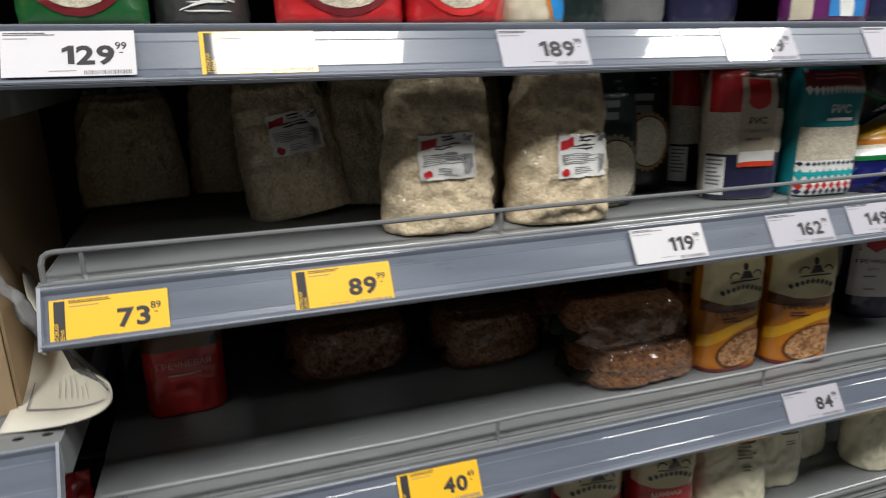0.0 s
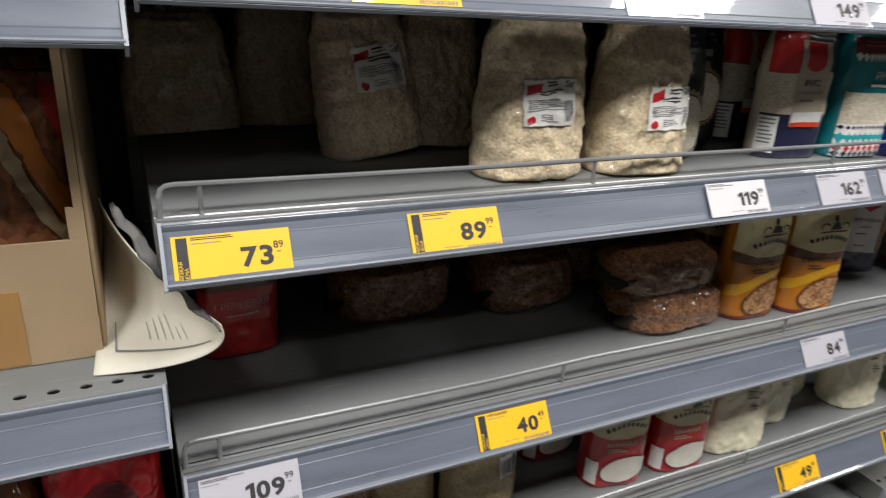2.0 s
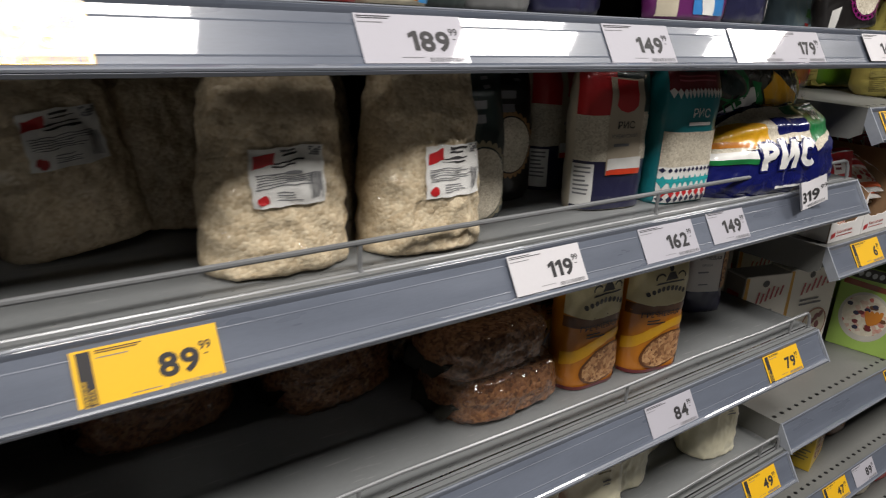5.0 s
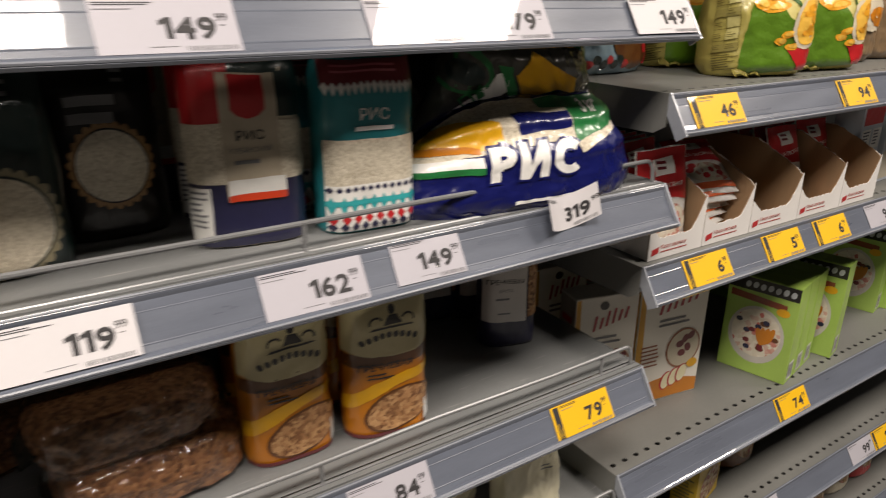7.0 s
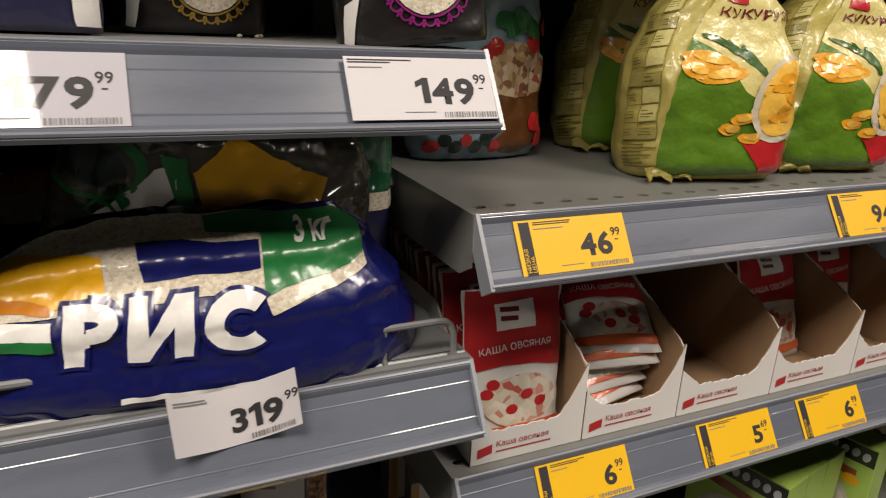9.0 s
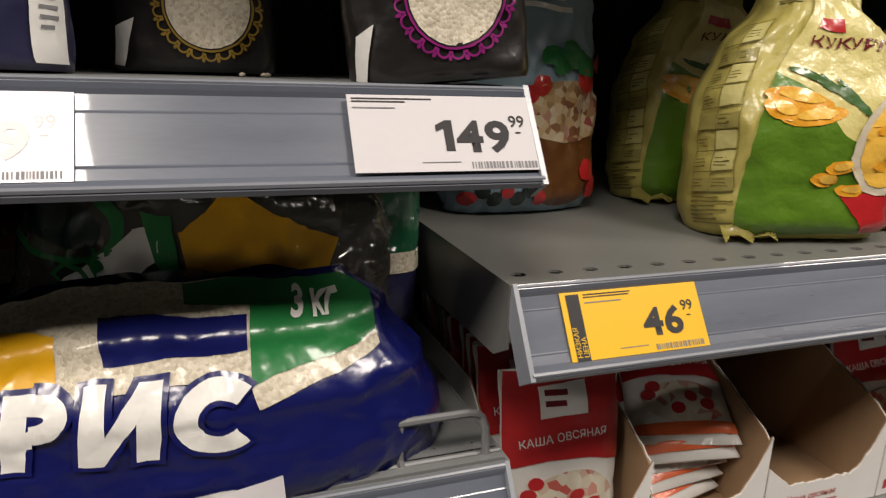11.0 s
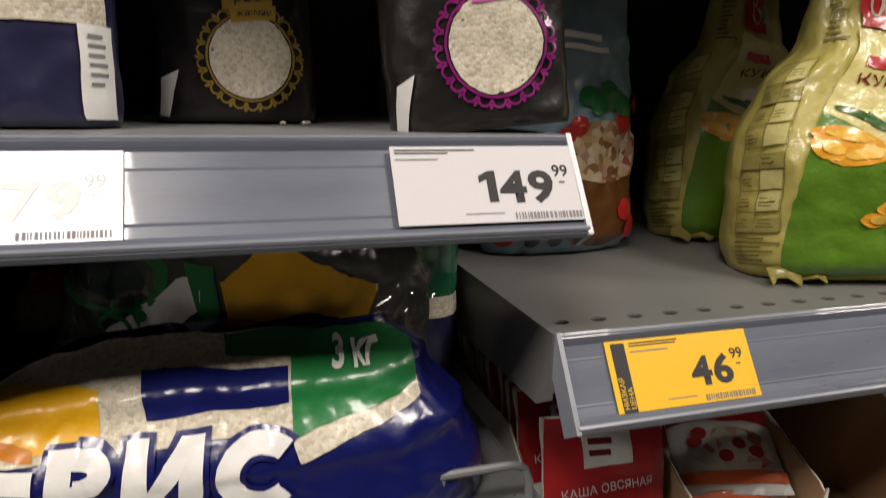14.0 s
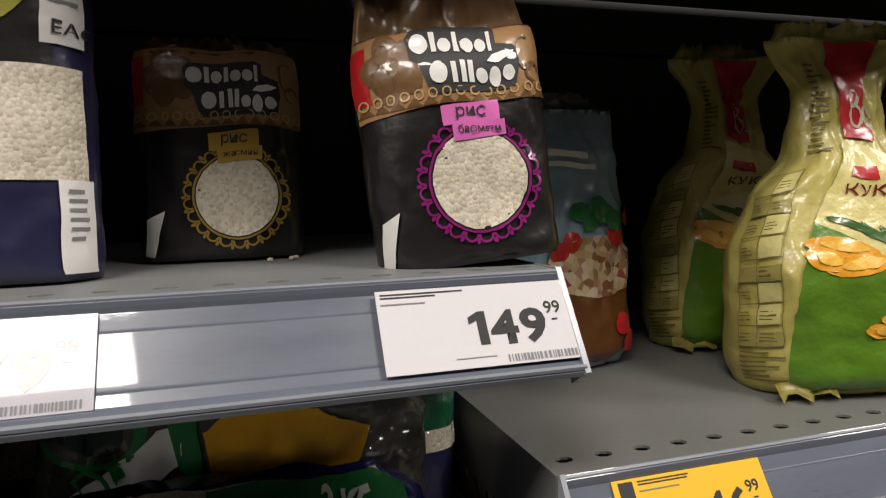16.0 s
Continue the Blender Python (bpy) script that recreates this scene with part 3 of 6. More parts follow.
def tag(x, z, price, cents="99", yellow=False, w=0.098, bare=False, turn=0.0, drop=0.0):
    """A printed price card in the rail of the shelf at height z, from x to the right."""
    m = pose(x, 0.0005 + SET_BACK.get(z, 0.0), z + RAIL_TOP, -TILT_DEG, turn, 0) @ Matrix.Translation((0, -0.0040 if bare else -0.0014, -drop))
    t = thing("price_tag", m, ("yellow promotional" if yellow else "white") + f" paper price tag reading {price}, in the rail", "price tag", "price tags")
    s = Flat()
    random.seed(int(x * 1000) + int(z * 777))
    bm = bmesh.new()
    add_box(bm, 0, w, -0.0003, 0.0003, -TAG_H, 0)
    part("card", bm, YELLOW if yellow else (CARD if bare else PAPER), t)
    ink = INK_DRY if bare else INK
    right = w * 0.838
    printed(s, tight(price, right, -TAG_H * 0.74, 0.0165, 0.034, 0.0014), ink, t, "price_print", "heavy black figures", 0.0006)
    printed(s, [words(cents, right + 0.0008, -TAG_H * 0.42, 0.0065, 0.012)] + bar_rows(right + 0.0035, right + 0.008, -TAG_H * 0.53, -TAG_H * 0.49, 1, 3), ink, t, "small_print", "", 0.0006)
    lx = 0.0155 if yellow else 0.002
    printed(s, bar_rows(lx, lx + 0.042, -0.0050, -0.0018, 2, int(x * 977), 0.46), ink, t, "title_print", "small dark print", 0.0006)
    printed(s, bar_rows(lx, lx + 0.026, -0.0082, -0.0068, 1, int(x * 77)), INK_GREY, t, "detail_line", "", 0.0006)
    printed(s, barcode(w * 0.60, w * 0.97, -TAG_H + 0.0012, -TAG_H + 0.0048, int(x * 555)), INK_GREY, t, "barcode", "", 0.0006)
    printed(s, bar_rows(w * 0.34, w * 0.62, -TAG_H + 0.0040, -TAG_H + 0.0050, 1, 7), INK_GREY, t, "fine_line", "", 0.0006)
    if yellow:
        printed(s, [rect(0.0035, 0.0125, -TAG_H, -0.0015)], INK, t, "side_band", "black band at the edge", 0.0005)
        printed(s, [words("НИЗКАЯ", 0.0072, -TAG_H + 0.002, 0.0032, 0.01, turn=math.pi / 2), words("ЦЕНА", 0.0116, -TAG_H + 0.002, 0.0032, 0.01, turn=math.pi / 2)], GOLD_INK, t, "side_lettering", "yellow words up the edge", 0.0009)
    return t


A0, A1, A2, A3, _ = LEVEL_A
for x, z, p, c, y in (
    (0.014, A0, "129", "99", False), (0.163, A0, "96", "99", True), (0.441, A0, "189", "99", False), (0.709, A0, "149", "99", False),
    (0.915, A0, "162", "99", False), (1.013, A0, "179", "99", False), (1.228, A0, "149", "99", False),
    (0.012, A1, "73", "89", True), (0.224, A1, "89", "99", True), (0.606, A1, "119", "99", False), (0.803, A1, "162", "99", False),
    (0.016, A2, "109", "99", False), (0.322, A2, "40", "49", True), (0.874, A2, "84", "99", False), (1.155, A2, "79", "99", True),
    (0.905, A3, "49", "99", True), (1.180, A3, "49", "99", True),
    (1.356, LEVEL_B[0], "46", "99", True), (1.690, LEVEL_B[0], "94", "99", True),
    (1.403, LEVEL_B[1], "6", "99", True), (1.588, LEVEL_B[1], "5", "69", True), (1.727, LEVEL_B[1], "6", "99", True), (1.890, LEVEL_B[1], "99", "99", False),
    (1.728, LEVEL_B[2], "74", "99", True), (1.372, LEVEL_B[3], "54", "99", False), (1.588, LEVEL_B[3], "47", "99", True), (1.717, LEVEL_B[3], "89", "99", False),
    (2.085, LEVEL_B[3], "99", "99", False), (2.185, LEVEL_B[3], "94", "99", True),
):
    tag(x, z, p, c, y, drop=0.005 if p == "73" else 0.003 if (x, p) == (0.224, "89") else 0.0, bare=(x, z) in ((1.228, A0), (0.014, A0), (0.606, A1)))

tag(0.932, A1, "149", w=0.079, turn=0.6, drop=-0.003)

# the loose curled tag that stands out of the rail
lt = thing("price_tag", pose(1.116, -0.012, 1.1040, -14, -3, 4), "white curled paper price tag reading 319, slipping out of its rail", "price tag", "price tags")


class Curl:
    cell = 0.006

    def at(self, x, z, off):
        return Vector((x * 0.86, -0.016 * (abs(x - 0.045) / 0.045) ** 2 - off, z * 0.9 + 0.008 * (x / 0.09 - 0.5) ** 2 * 4))


curl = Curl()
printed(curl, [rect(0, 0.090, 0, 0.042)], CARD, lt, "card", "", 0.0)
printed(curl, tight("319", 0.079, 0.010, 0.0165, 0.034, 0.0014), INK, lt, "price_print", "heavy black figures", 0.0006)
printed(curl, [words("99", 0.081, 0.022, 0.0065, 0.012)], INK, lt, "small_print", "", 0.0006)
printed(curl, bar_rows(0.004, 0.03, 0.034, 0.038, 2, 5), INK_GREY, lt, "title_print", "", 0.0006)
printed(curl, barcode(0.055, 0.086, 0.002, 0.006, 5), INK_GREY, lt, "barcode", "", 0.0006)


# ---- goods ----
def goods(name, x, y, z, w, h, d, film_m, label, cat, kind="stand", rz=0.0, rx=0.0, seed=None, wr=0.003, square=3.0, group="", lean=0.0, body_name="bag_film", ry=0.0):
    """A bag standing at (x, y) on height z. Returns the thing and its printable front."""
    t = thing(name, pose(x, y, z + 0.0008, rx, ry, rz), label, cat, group)
    b = Bag(w, h, d, kind, seed if seed is not None else (x * 37 + y * 91 + z * 13), wr, square, lean)
    part(body_name, b.body(), film_m, t, smooth=True)
    return t, b


def crest(t, m, w, d, z, h, seed):
    """The crumpled sealed top of a bag: a wavy upright strip of film."""
    bm = bmesh.new()
    n = 26
    rows = []
    for j in range(5):
        row = []
        for i in range(n + 1):
            u = i / n * 2 - 1
            k = Vector((u * 4 + seed, j * 0.5, seed * 2))
            row.append(bm.verts.new((u * w / 2 * (1 - 0.05 * j), d * (noise.noise(k) + 0.4 * noise.noise(k * 3)) * j / 4, z + h * j / 4 * (1 + 0.35 * noise.noise(k * 1.7)))))
        rows.append(row)
    for q, s in zip(rows, rows[1:]):
        for i in range(n):
            bm.faces.new((q[i], q[i + 1], s[i + 1], s[i]))
    bmesh.ops.solidify(bm, geom=bm.faces[:], thickness=0.0007)
    part("sealed_top", bm, m, t, smooth=True)


def overfilm(t, b, x0, x1, z0, z1, seed, amp=0.004, step=0.0035, name="loose_film"):
    """Loose clear film creased over the front of a bag."""
    bm = bmesh.new()
    nx, nz = max(2, int((x1 - x0) / step)), max(2, int((z1 - z0) / step))
    rows = []
    for j in range(nz + 1):
        row = []
        for i in range(nx + 1):
            x, z = x0 + (x1 - x0) * i / nx, z0 + (z1 - z0) * j / nz
            k = Vector((x * 34 + seed, z * 26 + x * 9, seed * 1.7))
            f = (1 - abs(noise.noise(k))) ** 5 + 0.6 * (1 - abs(noise.noise(k * 2.3))) ** 5
            row.append(bm.verts.new(b.at(x, z, 0.0022 + amp * f)))
        rows.append(row)
    for q, r in zip(rows, rows[1:]):
        for i in range(nx):
            bm.faces.new((q[i], q[i + 1], r[i + 1], r[i]))
    return part(name, bm, CLEARFILM, t, "clear creased film", smooth=True)


# -- middle shelf: oat flakes in clear bags --
def oat_bag(x, y, w=0.125, h=0.172, d=0.085, rz=0.0, rx=-3.0, labelled=True, lx=0.0, lz=0.055, seed=None, ry=0.0, kind="full", lw=0.062, lh=0.048):
    t, b = goods("oat_flakes_bag", x, y, A1, w, h, d, OATS, "clear film bag of pale oat flakes" + (" with a white label" if labelled else " standing further back"), "food bag", kind, rz, rx, seed, 0.0056, 3.6, "bags of oat flakes", ry=ry)
    crest(t, CLEAR, w * 0.8, 0.02, h - 0.004, 0.012, x * 9)
    overfilm(t, b, -w * 0.44, w * 0.44, 0.006, h * 0.97, x * 31 + y * 7, 0.0035)
    if labelled:
        lab = printed(b, [rect(lx - lw / 2, lx + lw / 2, lz, lz + lh)], WHITE_INK, t, "label", "white printed label")
        printed(b, [poly((lx - lw * 0.47, lz + lh * 0.66), (lx - lw * 0.20, lz + lh * 0.74), (lx - lw * 0.17, lz + lh * 0.94), (lx - lw * 0.44, lz + lh * 0.86))], RED, t, "label_flag", "red flag mark", 0.0012)
        printed(b, bar_rows(lx - lw * 0.10, lx + lw * 0.22, lz + lh * 0.80, lz + lh * 0.96, 2, int(x * 99), 0.45) + bar_rows(lx - lw * 0.22, lx + lw * 0.30, lz + lh * 0.62, lz + lh * 0.76, 2, int(x * 93), 0.42), INK, t, "label_title", "dark small title", 0.0012)
        printed(b, [rect(lx + lw * (0.30 + 0.045 * i), lx + lw * (0.338 + 0.045 * i), lz + lh * (0.80 + 0.045 * j), lz + lh * (0.838 + 0.045 * j)) for i in range(4) for j in range(4) if (i * 3 + j * 5) % 4 != 1], INK_GREY, t, "label_code", "", 0.0012)
        printed(b, bar_rows(lx - lw * 0.44, lx + lw * 0.40, lz + lh * 0.30, lz + lh * 0.56, 6, int(x * 91), 0.38) + bar_rows(lx - lw * 0.18, lx + lw * 0.20, lz + lh * 0.06, lz + lh * 0.24, 4, int(x * 81), 0.38), INK_GREY, t, "label_print", "", 0.0012)
        printed(b, barcode(lx + lw * 0.28, lx + lw * 0.46, lz + lh * 0.1, lz + lh * 0.52, 8), INK_GREY, t, "label_barcode", "", 0.0012)
        printed(b, [oval(lx - lw * 0.36, lz + lh * 0.13, 0.0040, 0.0040)], RED, t, "label_seal", "red round mark", 0.0014)
    return t


oat_bag(0.402, 0.079, 0.130, 0.180, 0.086, -2, -3, True, 0.000, 0.060, kind="full")
oat_bag(0.546, 0.066, 0.124, 0.182, 0.084, -4, -4, True, 0.016, 0.052, kind="full")
oat_bag(0.262, 0.205, 0.128, 0.170, 0.085, 8, -8, True, 0.004, 0.075, ry=-7)
oat_bag(0.058, 0.335, 0.135, 0.145, 0.075, 0, -14, False, ry=-3)
oat_bag(0.345, 0.235, 0.125, 0.172, 0.085, -4, -6, False, ry=4)
oat_bag(0.475, 0.190, 0.120, 0.170, 0.085, 3, -3, False)
oat_bag(0.185, 0.385, 0.120, 0.165, 0.080, -6, -4, False)
oat_bag(0.420, 0.340, 0.120, 0.168, 0.080, 5, -3, False)


# -- dark rice bags with an oval window --
def oval_rice(x, y, z, w, h, d, m, ring_m, oz, rx_, rz_, rz=0.0, ink=WHITE_INK, lobes=26):
    t, b = goods("rice_bag", x, y, z, w, h, d, m, "dark film bag of rice with an oval grain window", "food bag", "stand", rz, -2, None, 0.002, 3.5, "dark bags of rice")
    printed(b, [oval(0.0, oz, rx_ * 1.12, rz_ * 1.12, 40, lobes, 0.10)], ring_m, t, "ornament_ring", "ornamental ring round the window", 0.0006)
    printed(b, [oval(0.0, oz, rx_ * 1.05, rz_ * 1.05)], m, t, "ring_gap", "", 0.0010)
    printed(b, [oval(0.0, oz, rx_, rz_)], RICE, t, "window", "clear window showing white rice", 0.0014)
    printed(b, bar_rows(-w * 0.30, w * 0.30, h * 0.62, h * 0.80, 2, 4, 0.6), ink, t, "title_print", "", 0.0008)
    printed(b, bar_rows(w * 0.12, w * 0.28, h * 0.83, h * 0.93, 2, 4, 0.4), ink, t, "small_print", "", 0.0008)
    return t


oval_rice(0.630, 0.104, A1, 0.098, 0.168, 0.055, DKGREEN, film("dull_gold_print", (0.30, 0.26, 0.16)), 0.046, 0.034, 0.038, 6, INK_GREY)
oval_rice(0.722, 0.165, A1, 0.098, 0.165, 0.055, BLACK, KRAFT, 0.070, 0.030, 0.033, 2, INK_GREY)
oval_rice(0.628, 0.200, A1, 0.098, 0.165, 0.055, DKGREEN, film("dull_gold_print", (0.30, 0.26, 0.16)), 0.052, 0.034, 0.038, 0, INK_GREY)


def crest_rice(x, y, rz=0.0):
    """Cream, red and navy rice bag with a hanging label strip."""
    w, h, d = 0.104, 0.166, 0.058
    t, b = goods("rice_bag", x, y, A1, w, h, d, CREAM, "cream, red and navy film bag of rice with a crest label", "food bag", "brick", rz, -2, None, 0.0024, 3.6, "cream and navy bags of rice")
    printed(b, [rect(-w * 0.49, w * 0.49, 0.001, h * 0.36)], NAVY, t, "navy_band", "dark navy lower band", 0.0006)
    printed(b, [rect(-w * 0.49, -w * 0.10, h * 0.68, h * 0.99)], RED, t, "red_band", "red upper corner", 0.0006)
    printed(b, [rect(-w * 0.10, w * 0.49, h * 0.70, h * 0.99)], DKGREEN, t, "green_band", "dark green upper band", 0.0006)
    for k in range(5):
        printed(b, [oval(-w * 0.12 + 0.006 * k, h * (0.70 + 0.05 * k), 0.008, 0.0035, 14, turn=1.0 - 0.3 * k)], LEAF, t, "leaf_print", "", 0.0009 + 0.0001 * k)
    printed(b, [rect(-w * 0.49, w * 0.49, h * 0.36, h * 0.68)], RICE, t, "window", "clear window showing rice", 0.0008)
    printed(b, [rect(-w * 0.20, w * 0.27, h * 0.26, h * 0.94)], film("tan_label_print", (0.48, 0.41, 0.31)), t, "label_strip", "cream label strip", 0.0016)
    printed(b, [poly((-w * 0.11, h * 0.93), (-w * 0.11, h * 0.75), (-w * 0.06, h * 0.715), (w * 0.03, h * 0.70), (w * 0.12, h * 0.715), (w * 0.17, h * 0.75), (w * 0.17, h * 0.93))], RED, t, "crest", "red crest shield", 0.0022)
    printed(b, [words("РИС", w * 0.03, h * 0.585, 0.0085, 0.01, "center")], INK, t, "title", "dark lettering", 0.0022)
    printed(b, [words("КУБАНСКИЙ", w * 0.03, h * 0.52, 0.0042, 0.004, "center")] + bar_rows(-w * 0.12, w * 0.18, h * 0.44, h * 0.48, 1, 3), INK_GREY, t, "subtitle", "", 0.0022)
    printed(b, [rect(-w * 0.19, w * 0.30, h * 0.30, h * 0.38)], WHITE_INK, t, "white_strip", "", 0.0024)
    printed(b, [rect(-w * 0.19, w * 0.30, h * 0.26, h * 0.30)], film("scarlet_print", (0.70, 0.06, 0.02)), t, "scarlet_strip", "", 0.0025)
    printed(b, [rect(-w * 0.49, -w * 0.33, h * 0.04, h * 0.34)], WHITE_INK, t, "side_label", "", 0.0012)
    printed(b, bar_rows(-w * 0.48, -w * 0.36, h * 0.1, h * 0.32, 7, 2, 0.4), INK_GREY, t, "side_print", "", 0.0016)
    return t


crest_rice(0.828, 0.085, -9)
crest_rice(0.772, 0.270, -6)
crest_rice(0.838, 0.185, 2)


def teal_rice(x, y, rz=0.0):
    w, h, d = 0.100, 0.166, 0.060
    t, b = goods("rice_bag", x, y, A1, w, h, d, TEAL, "teal film bag of rice with a folk pattern and grain window", "food bag", "brick", rz, 0, None, 0.0016, 5.0, "teal bags of rice")
    e = w * 0.455
    printed(b, [rect(-e, e, h * 0.84, h * 0.985)], MAROON, t, "maroon_band", "maroon band at the top", 0.0006)
    printed(b, [poly((-e + e * 2 * k / 14, h * 0.845), (-e + e * 2 * (k + 0.5) / 14, h * 0.80), (-e + e * 2 * (k + 1) / 14, h * 0.845), (-e + e * 2 * (k + 0.5) / 14, h * 0.87)) for k in range(14)], WHITE_INK, t, "lace_trim", "white lace pattern", 0.0009)
    printed(b, bar_rows(-e * 0.8, e * 0.7, h * 0.90, h * 0.96, 2, 6, 0.4), film("rose_print", (0.42, 0.10, 0.12)), t, "title_print", "", 0.0009)
    printed(b, [words("РИС", 0.002, h * 0.66, 0.0105, 0.008, "center")], WHITE_INK, t, "title", "white lettering", 0.0009)
    printed(b, bar_rows(-0.018, 0.024, h * 0.59, h * 0.625, 1, 6, 0.7), WHITE_INK, t, "subtitle", "", 0.0009)
    printed(b, [rect(-e, e, h * 0.29, h * 0.555)], RICE, t, "window", "clear window showing white rice", 0.0009)
    teal2 = film("bright_teal_print", (0.02, 0.36, 0.38))
    printed(b, [rect(-e, e, h * 0.015, h * 0.29)], WHITE_INK, t, "pattern_ground", "", 0.0009)
    for name, m, z0, z1, n in (("navy_motif", NAVY, 0.245, 0.285, 12), ("teal_motif", teal2, 0.125, 0.225, 9), ("red_motif", RED, 0.055, 0.12, 8), ("navy_motif", NAVY, 0.015, 0.07, 9)):
        shapes = []
        for k in range(n):
            a, c = -e + 2 * e * k / n, -e + 2 * e * (k + 0.8) / n
            mid, zm = (a + c) / 2, h * (z0 + z1) / 2
            shapes.append(poly((a, zm), (mid, h * z0), (c, zm), (mid, h * z1)))
        printed(b, shapes, m, t, name, "", 0.0013)
    printed(b, [rect(-e, e, h * 0.17, h * 0.20)], teal2, t, "teal_line", "", 0.0015)
    return t


teal_rice(0.940, 0.068, -4)
teal_rice(0.930, 0.155, 0)


# -- the large rice bags lying on their side --
def big_rice(x, y, z, rz, rx, label, w=0.336, h=0.114, d=0.140):
    """A heavy bag on its side, slumping towards its left end; the print is set from the title's middle."""
    t, b = goods("large_rice_bag", x, y, z, w, h, d, BLUE, label, "food bag", "lying", rz, rx, 3.3, 0.0030, 3.0, "three-kilo bags of rice")
    o, ks, kz = 0.023, 0.90, 1.005
    def at(*pts):
        return poly(*[(px * ks + o, pz * kz) for px, pz in pts])
    printed(b, [at((-0.195, 0.068), (-0.190, 0.095), (-0.15, 0.113), (0.04, 0.1135), (0.090, 0.110), (0.107, 0.092), (0.110, 0.077), (0.074, 0.069), (0.036, 0.061), (0.030, 0.074), (-0.110, 0.070))], RICE, t, "window", "clear film showing white rice", 0.0006)
    printed(b, [at((-0.195, 0.100), (-0.150, 0.108), (-0.073, 0.097), (-0.071, 0.073), (-0.108, 0.074), (-0.150, 0.084), (-0.190, 0.088))], OKHRA, t, "yellow_panel", "glossy yellow panel", 0.0010)
    printed(b, [at((-0.195, 0.090), (-0.150, 0.086), (-0.105, 0.076), (-0.105, 0.071), (-0.150, 0.076), (-0.195, 0.079))], ORANGE, t, "orange_stripe", "", 0.0011)
    printed(b, [at((-0.198, 0.062), (-0.104, 0.059), (-0.104, 0.052), (-0.198, 0.055))], GREEN, t, "green_stripe", "", 0.0010)
    printed(b, [at((-0.198, 0.072), (-0.104, 0.068), (-0.104, 0.059), (-0.198, 0.062))], WHITE_INK, t, "white_stripe", "", 0.0009)
    printed(b, [at((-0.052, 0.1015), (0.030, 0.0995), (0.030, 0.086), (-0.047, 0.082))], BLUE, t, "blue_panel", "", 0.0010)
    printed(b, [at((-0.008, 0.112), (0.05, 0.1135), (0.086, 0.111), (0.106, 0.100), (0.108, 0.083), (0.068, 0.077), (0.032, 0.071), (0.0315, 0.102), (-0.006, 0.104))], GREEN, t, "green_panel", "bright green panel", 0.0012)
    for grow, m, off, nm in ((0.0032, BLUE, 0.0013, "title_outline"), (0.0, WHITE_INK, 0.0016, "title_letter")):
        st, lo, hi = 0.0125 + 2 * grow, 0.0265 - grow, 0.0745 + grow
        mid = (lo + hi) / 2
        sl = 0.05
        def up(pts):
            return [(px * ks + o + sl * pz, pz * 0.72 + 0.0222) for px, pz in pts]
        say = "" if grow else "white heavy letter"
        p0 = -0.100
        printed(b, [(up(c), f) for c, f in (rect(p0 - grow, p0 - grow + st, lo, hi), ring(p0 + 0.014, hi - 0.0145 - grow * 0.2, 0.0135, 0.0085 + grow * 0.2, st * 0.92, -90, 90))], m, t, nm, say, off)
        printed(b, [(up(c), f) for c, f in (rect(p0 + 0.0035, p0 + 0.016, hi - st * 0.92, hi), rect(p0 + 0.0035, p0 + 0.016, lo + 0.0165 - grow, lo + 0.0165 - grow + st * 0.92))], m, t, nm, "", off + 0.00012)
        i0, i1 = -0.061, -0.020
        printed(b, [(up(c), f) for c, f in (rect(i0 - grow, i0 - grow + st, lo, hi), rect(i1 - 0.0125 - grow, i1 + grow, lo, hi))], m, t, nm, say, off)
        printed(b, [(up(poly((i0, lo), (i0 + 0.012 + grow, lo), (i1, hi), (i1 - 0.012 - grow, hi))[0]), [(0, 1, 2, 3)])], m, t, nm, "", off + 0.00012)
        printed(b, [(up(c), f) for c, f in (ring(0.0115, mid, 0.0185, 0.0178, st, 48 - grow * 900, 312 + grow * 900),)], m, t, nm, say, off)
    printed(b, [words("3 кг", 0.050 + o, 0.0985, 0.0105, 0.034, turn=-0.06)], WHITE_INK, t, "weight", "white lettering", 0.0022)
    printed(b, bar_rows(-0.06 + o, 0.075 + o, 0.015, 0.019, 1, 3, 0.8), WHITE_INK, t, "subtitle", "", 0.0012)
    return t


big_rice(1.132, 0.076, A1, -4.5, 5, "three-kilo blue and green film bag of rice lying on its side")
t, b = goods("large_rice_bag", 1.154, 0.150, A1, 0.25, 0.176, 0.09, film("smoky_film", (0.065, 0.062, 0.052), 0.2, 0.9, 0.6, 50), "half-empty crumpled rice bag with yellow and green print", "food bag", "full", -2, 14, 41, 0.0048, 2.4, "three-kilo bags of rice", ry=8)
printed(b, [poly((-0.024, 0.144), (-0.002, 0.168), (0.068, 0.146), (0.058, 0.106), (0.034, 0.126), (-0.014, 0.114))], OKHRA, t, "yellow_panel", "dull yellow panel", 0.0014)
printed(b, [poly((-0.100, 0.090), (-0.065, 0.092), (-0.034, 0.128), (-0.036, 0.146), (-0.050, 0.140))], WHITE_INK, t, "white_panel", "", 0.0010)
printed(b, [poly((-0.046, 0.150), (-0.030, 0.152), (-0.018, 0.112), (-0.034, 0.124))], GREEN, t, "green_corner", "", 0.0012)
printed(b, [words("ПЬ", -0.078, 0.097, 0.017, 0.006, turn=0.8)], GREEN, t, "lettering", "green lettering", 0.0018)
printed(b, [oval(-0.088, 0.140, 0.034, 0.024)], GREEN, t, "green_ring", "", 0.0008)
printed(b, [oval(-0.088, 0.138, 0.028, 0.018)], film("smoky_film", (0.17, 0.16, 0.14)), t, "pale_ring", "", 0.0010)
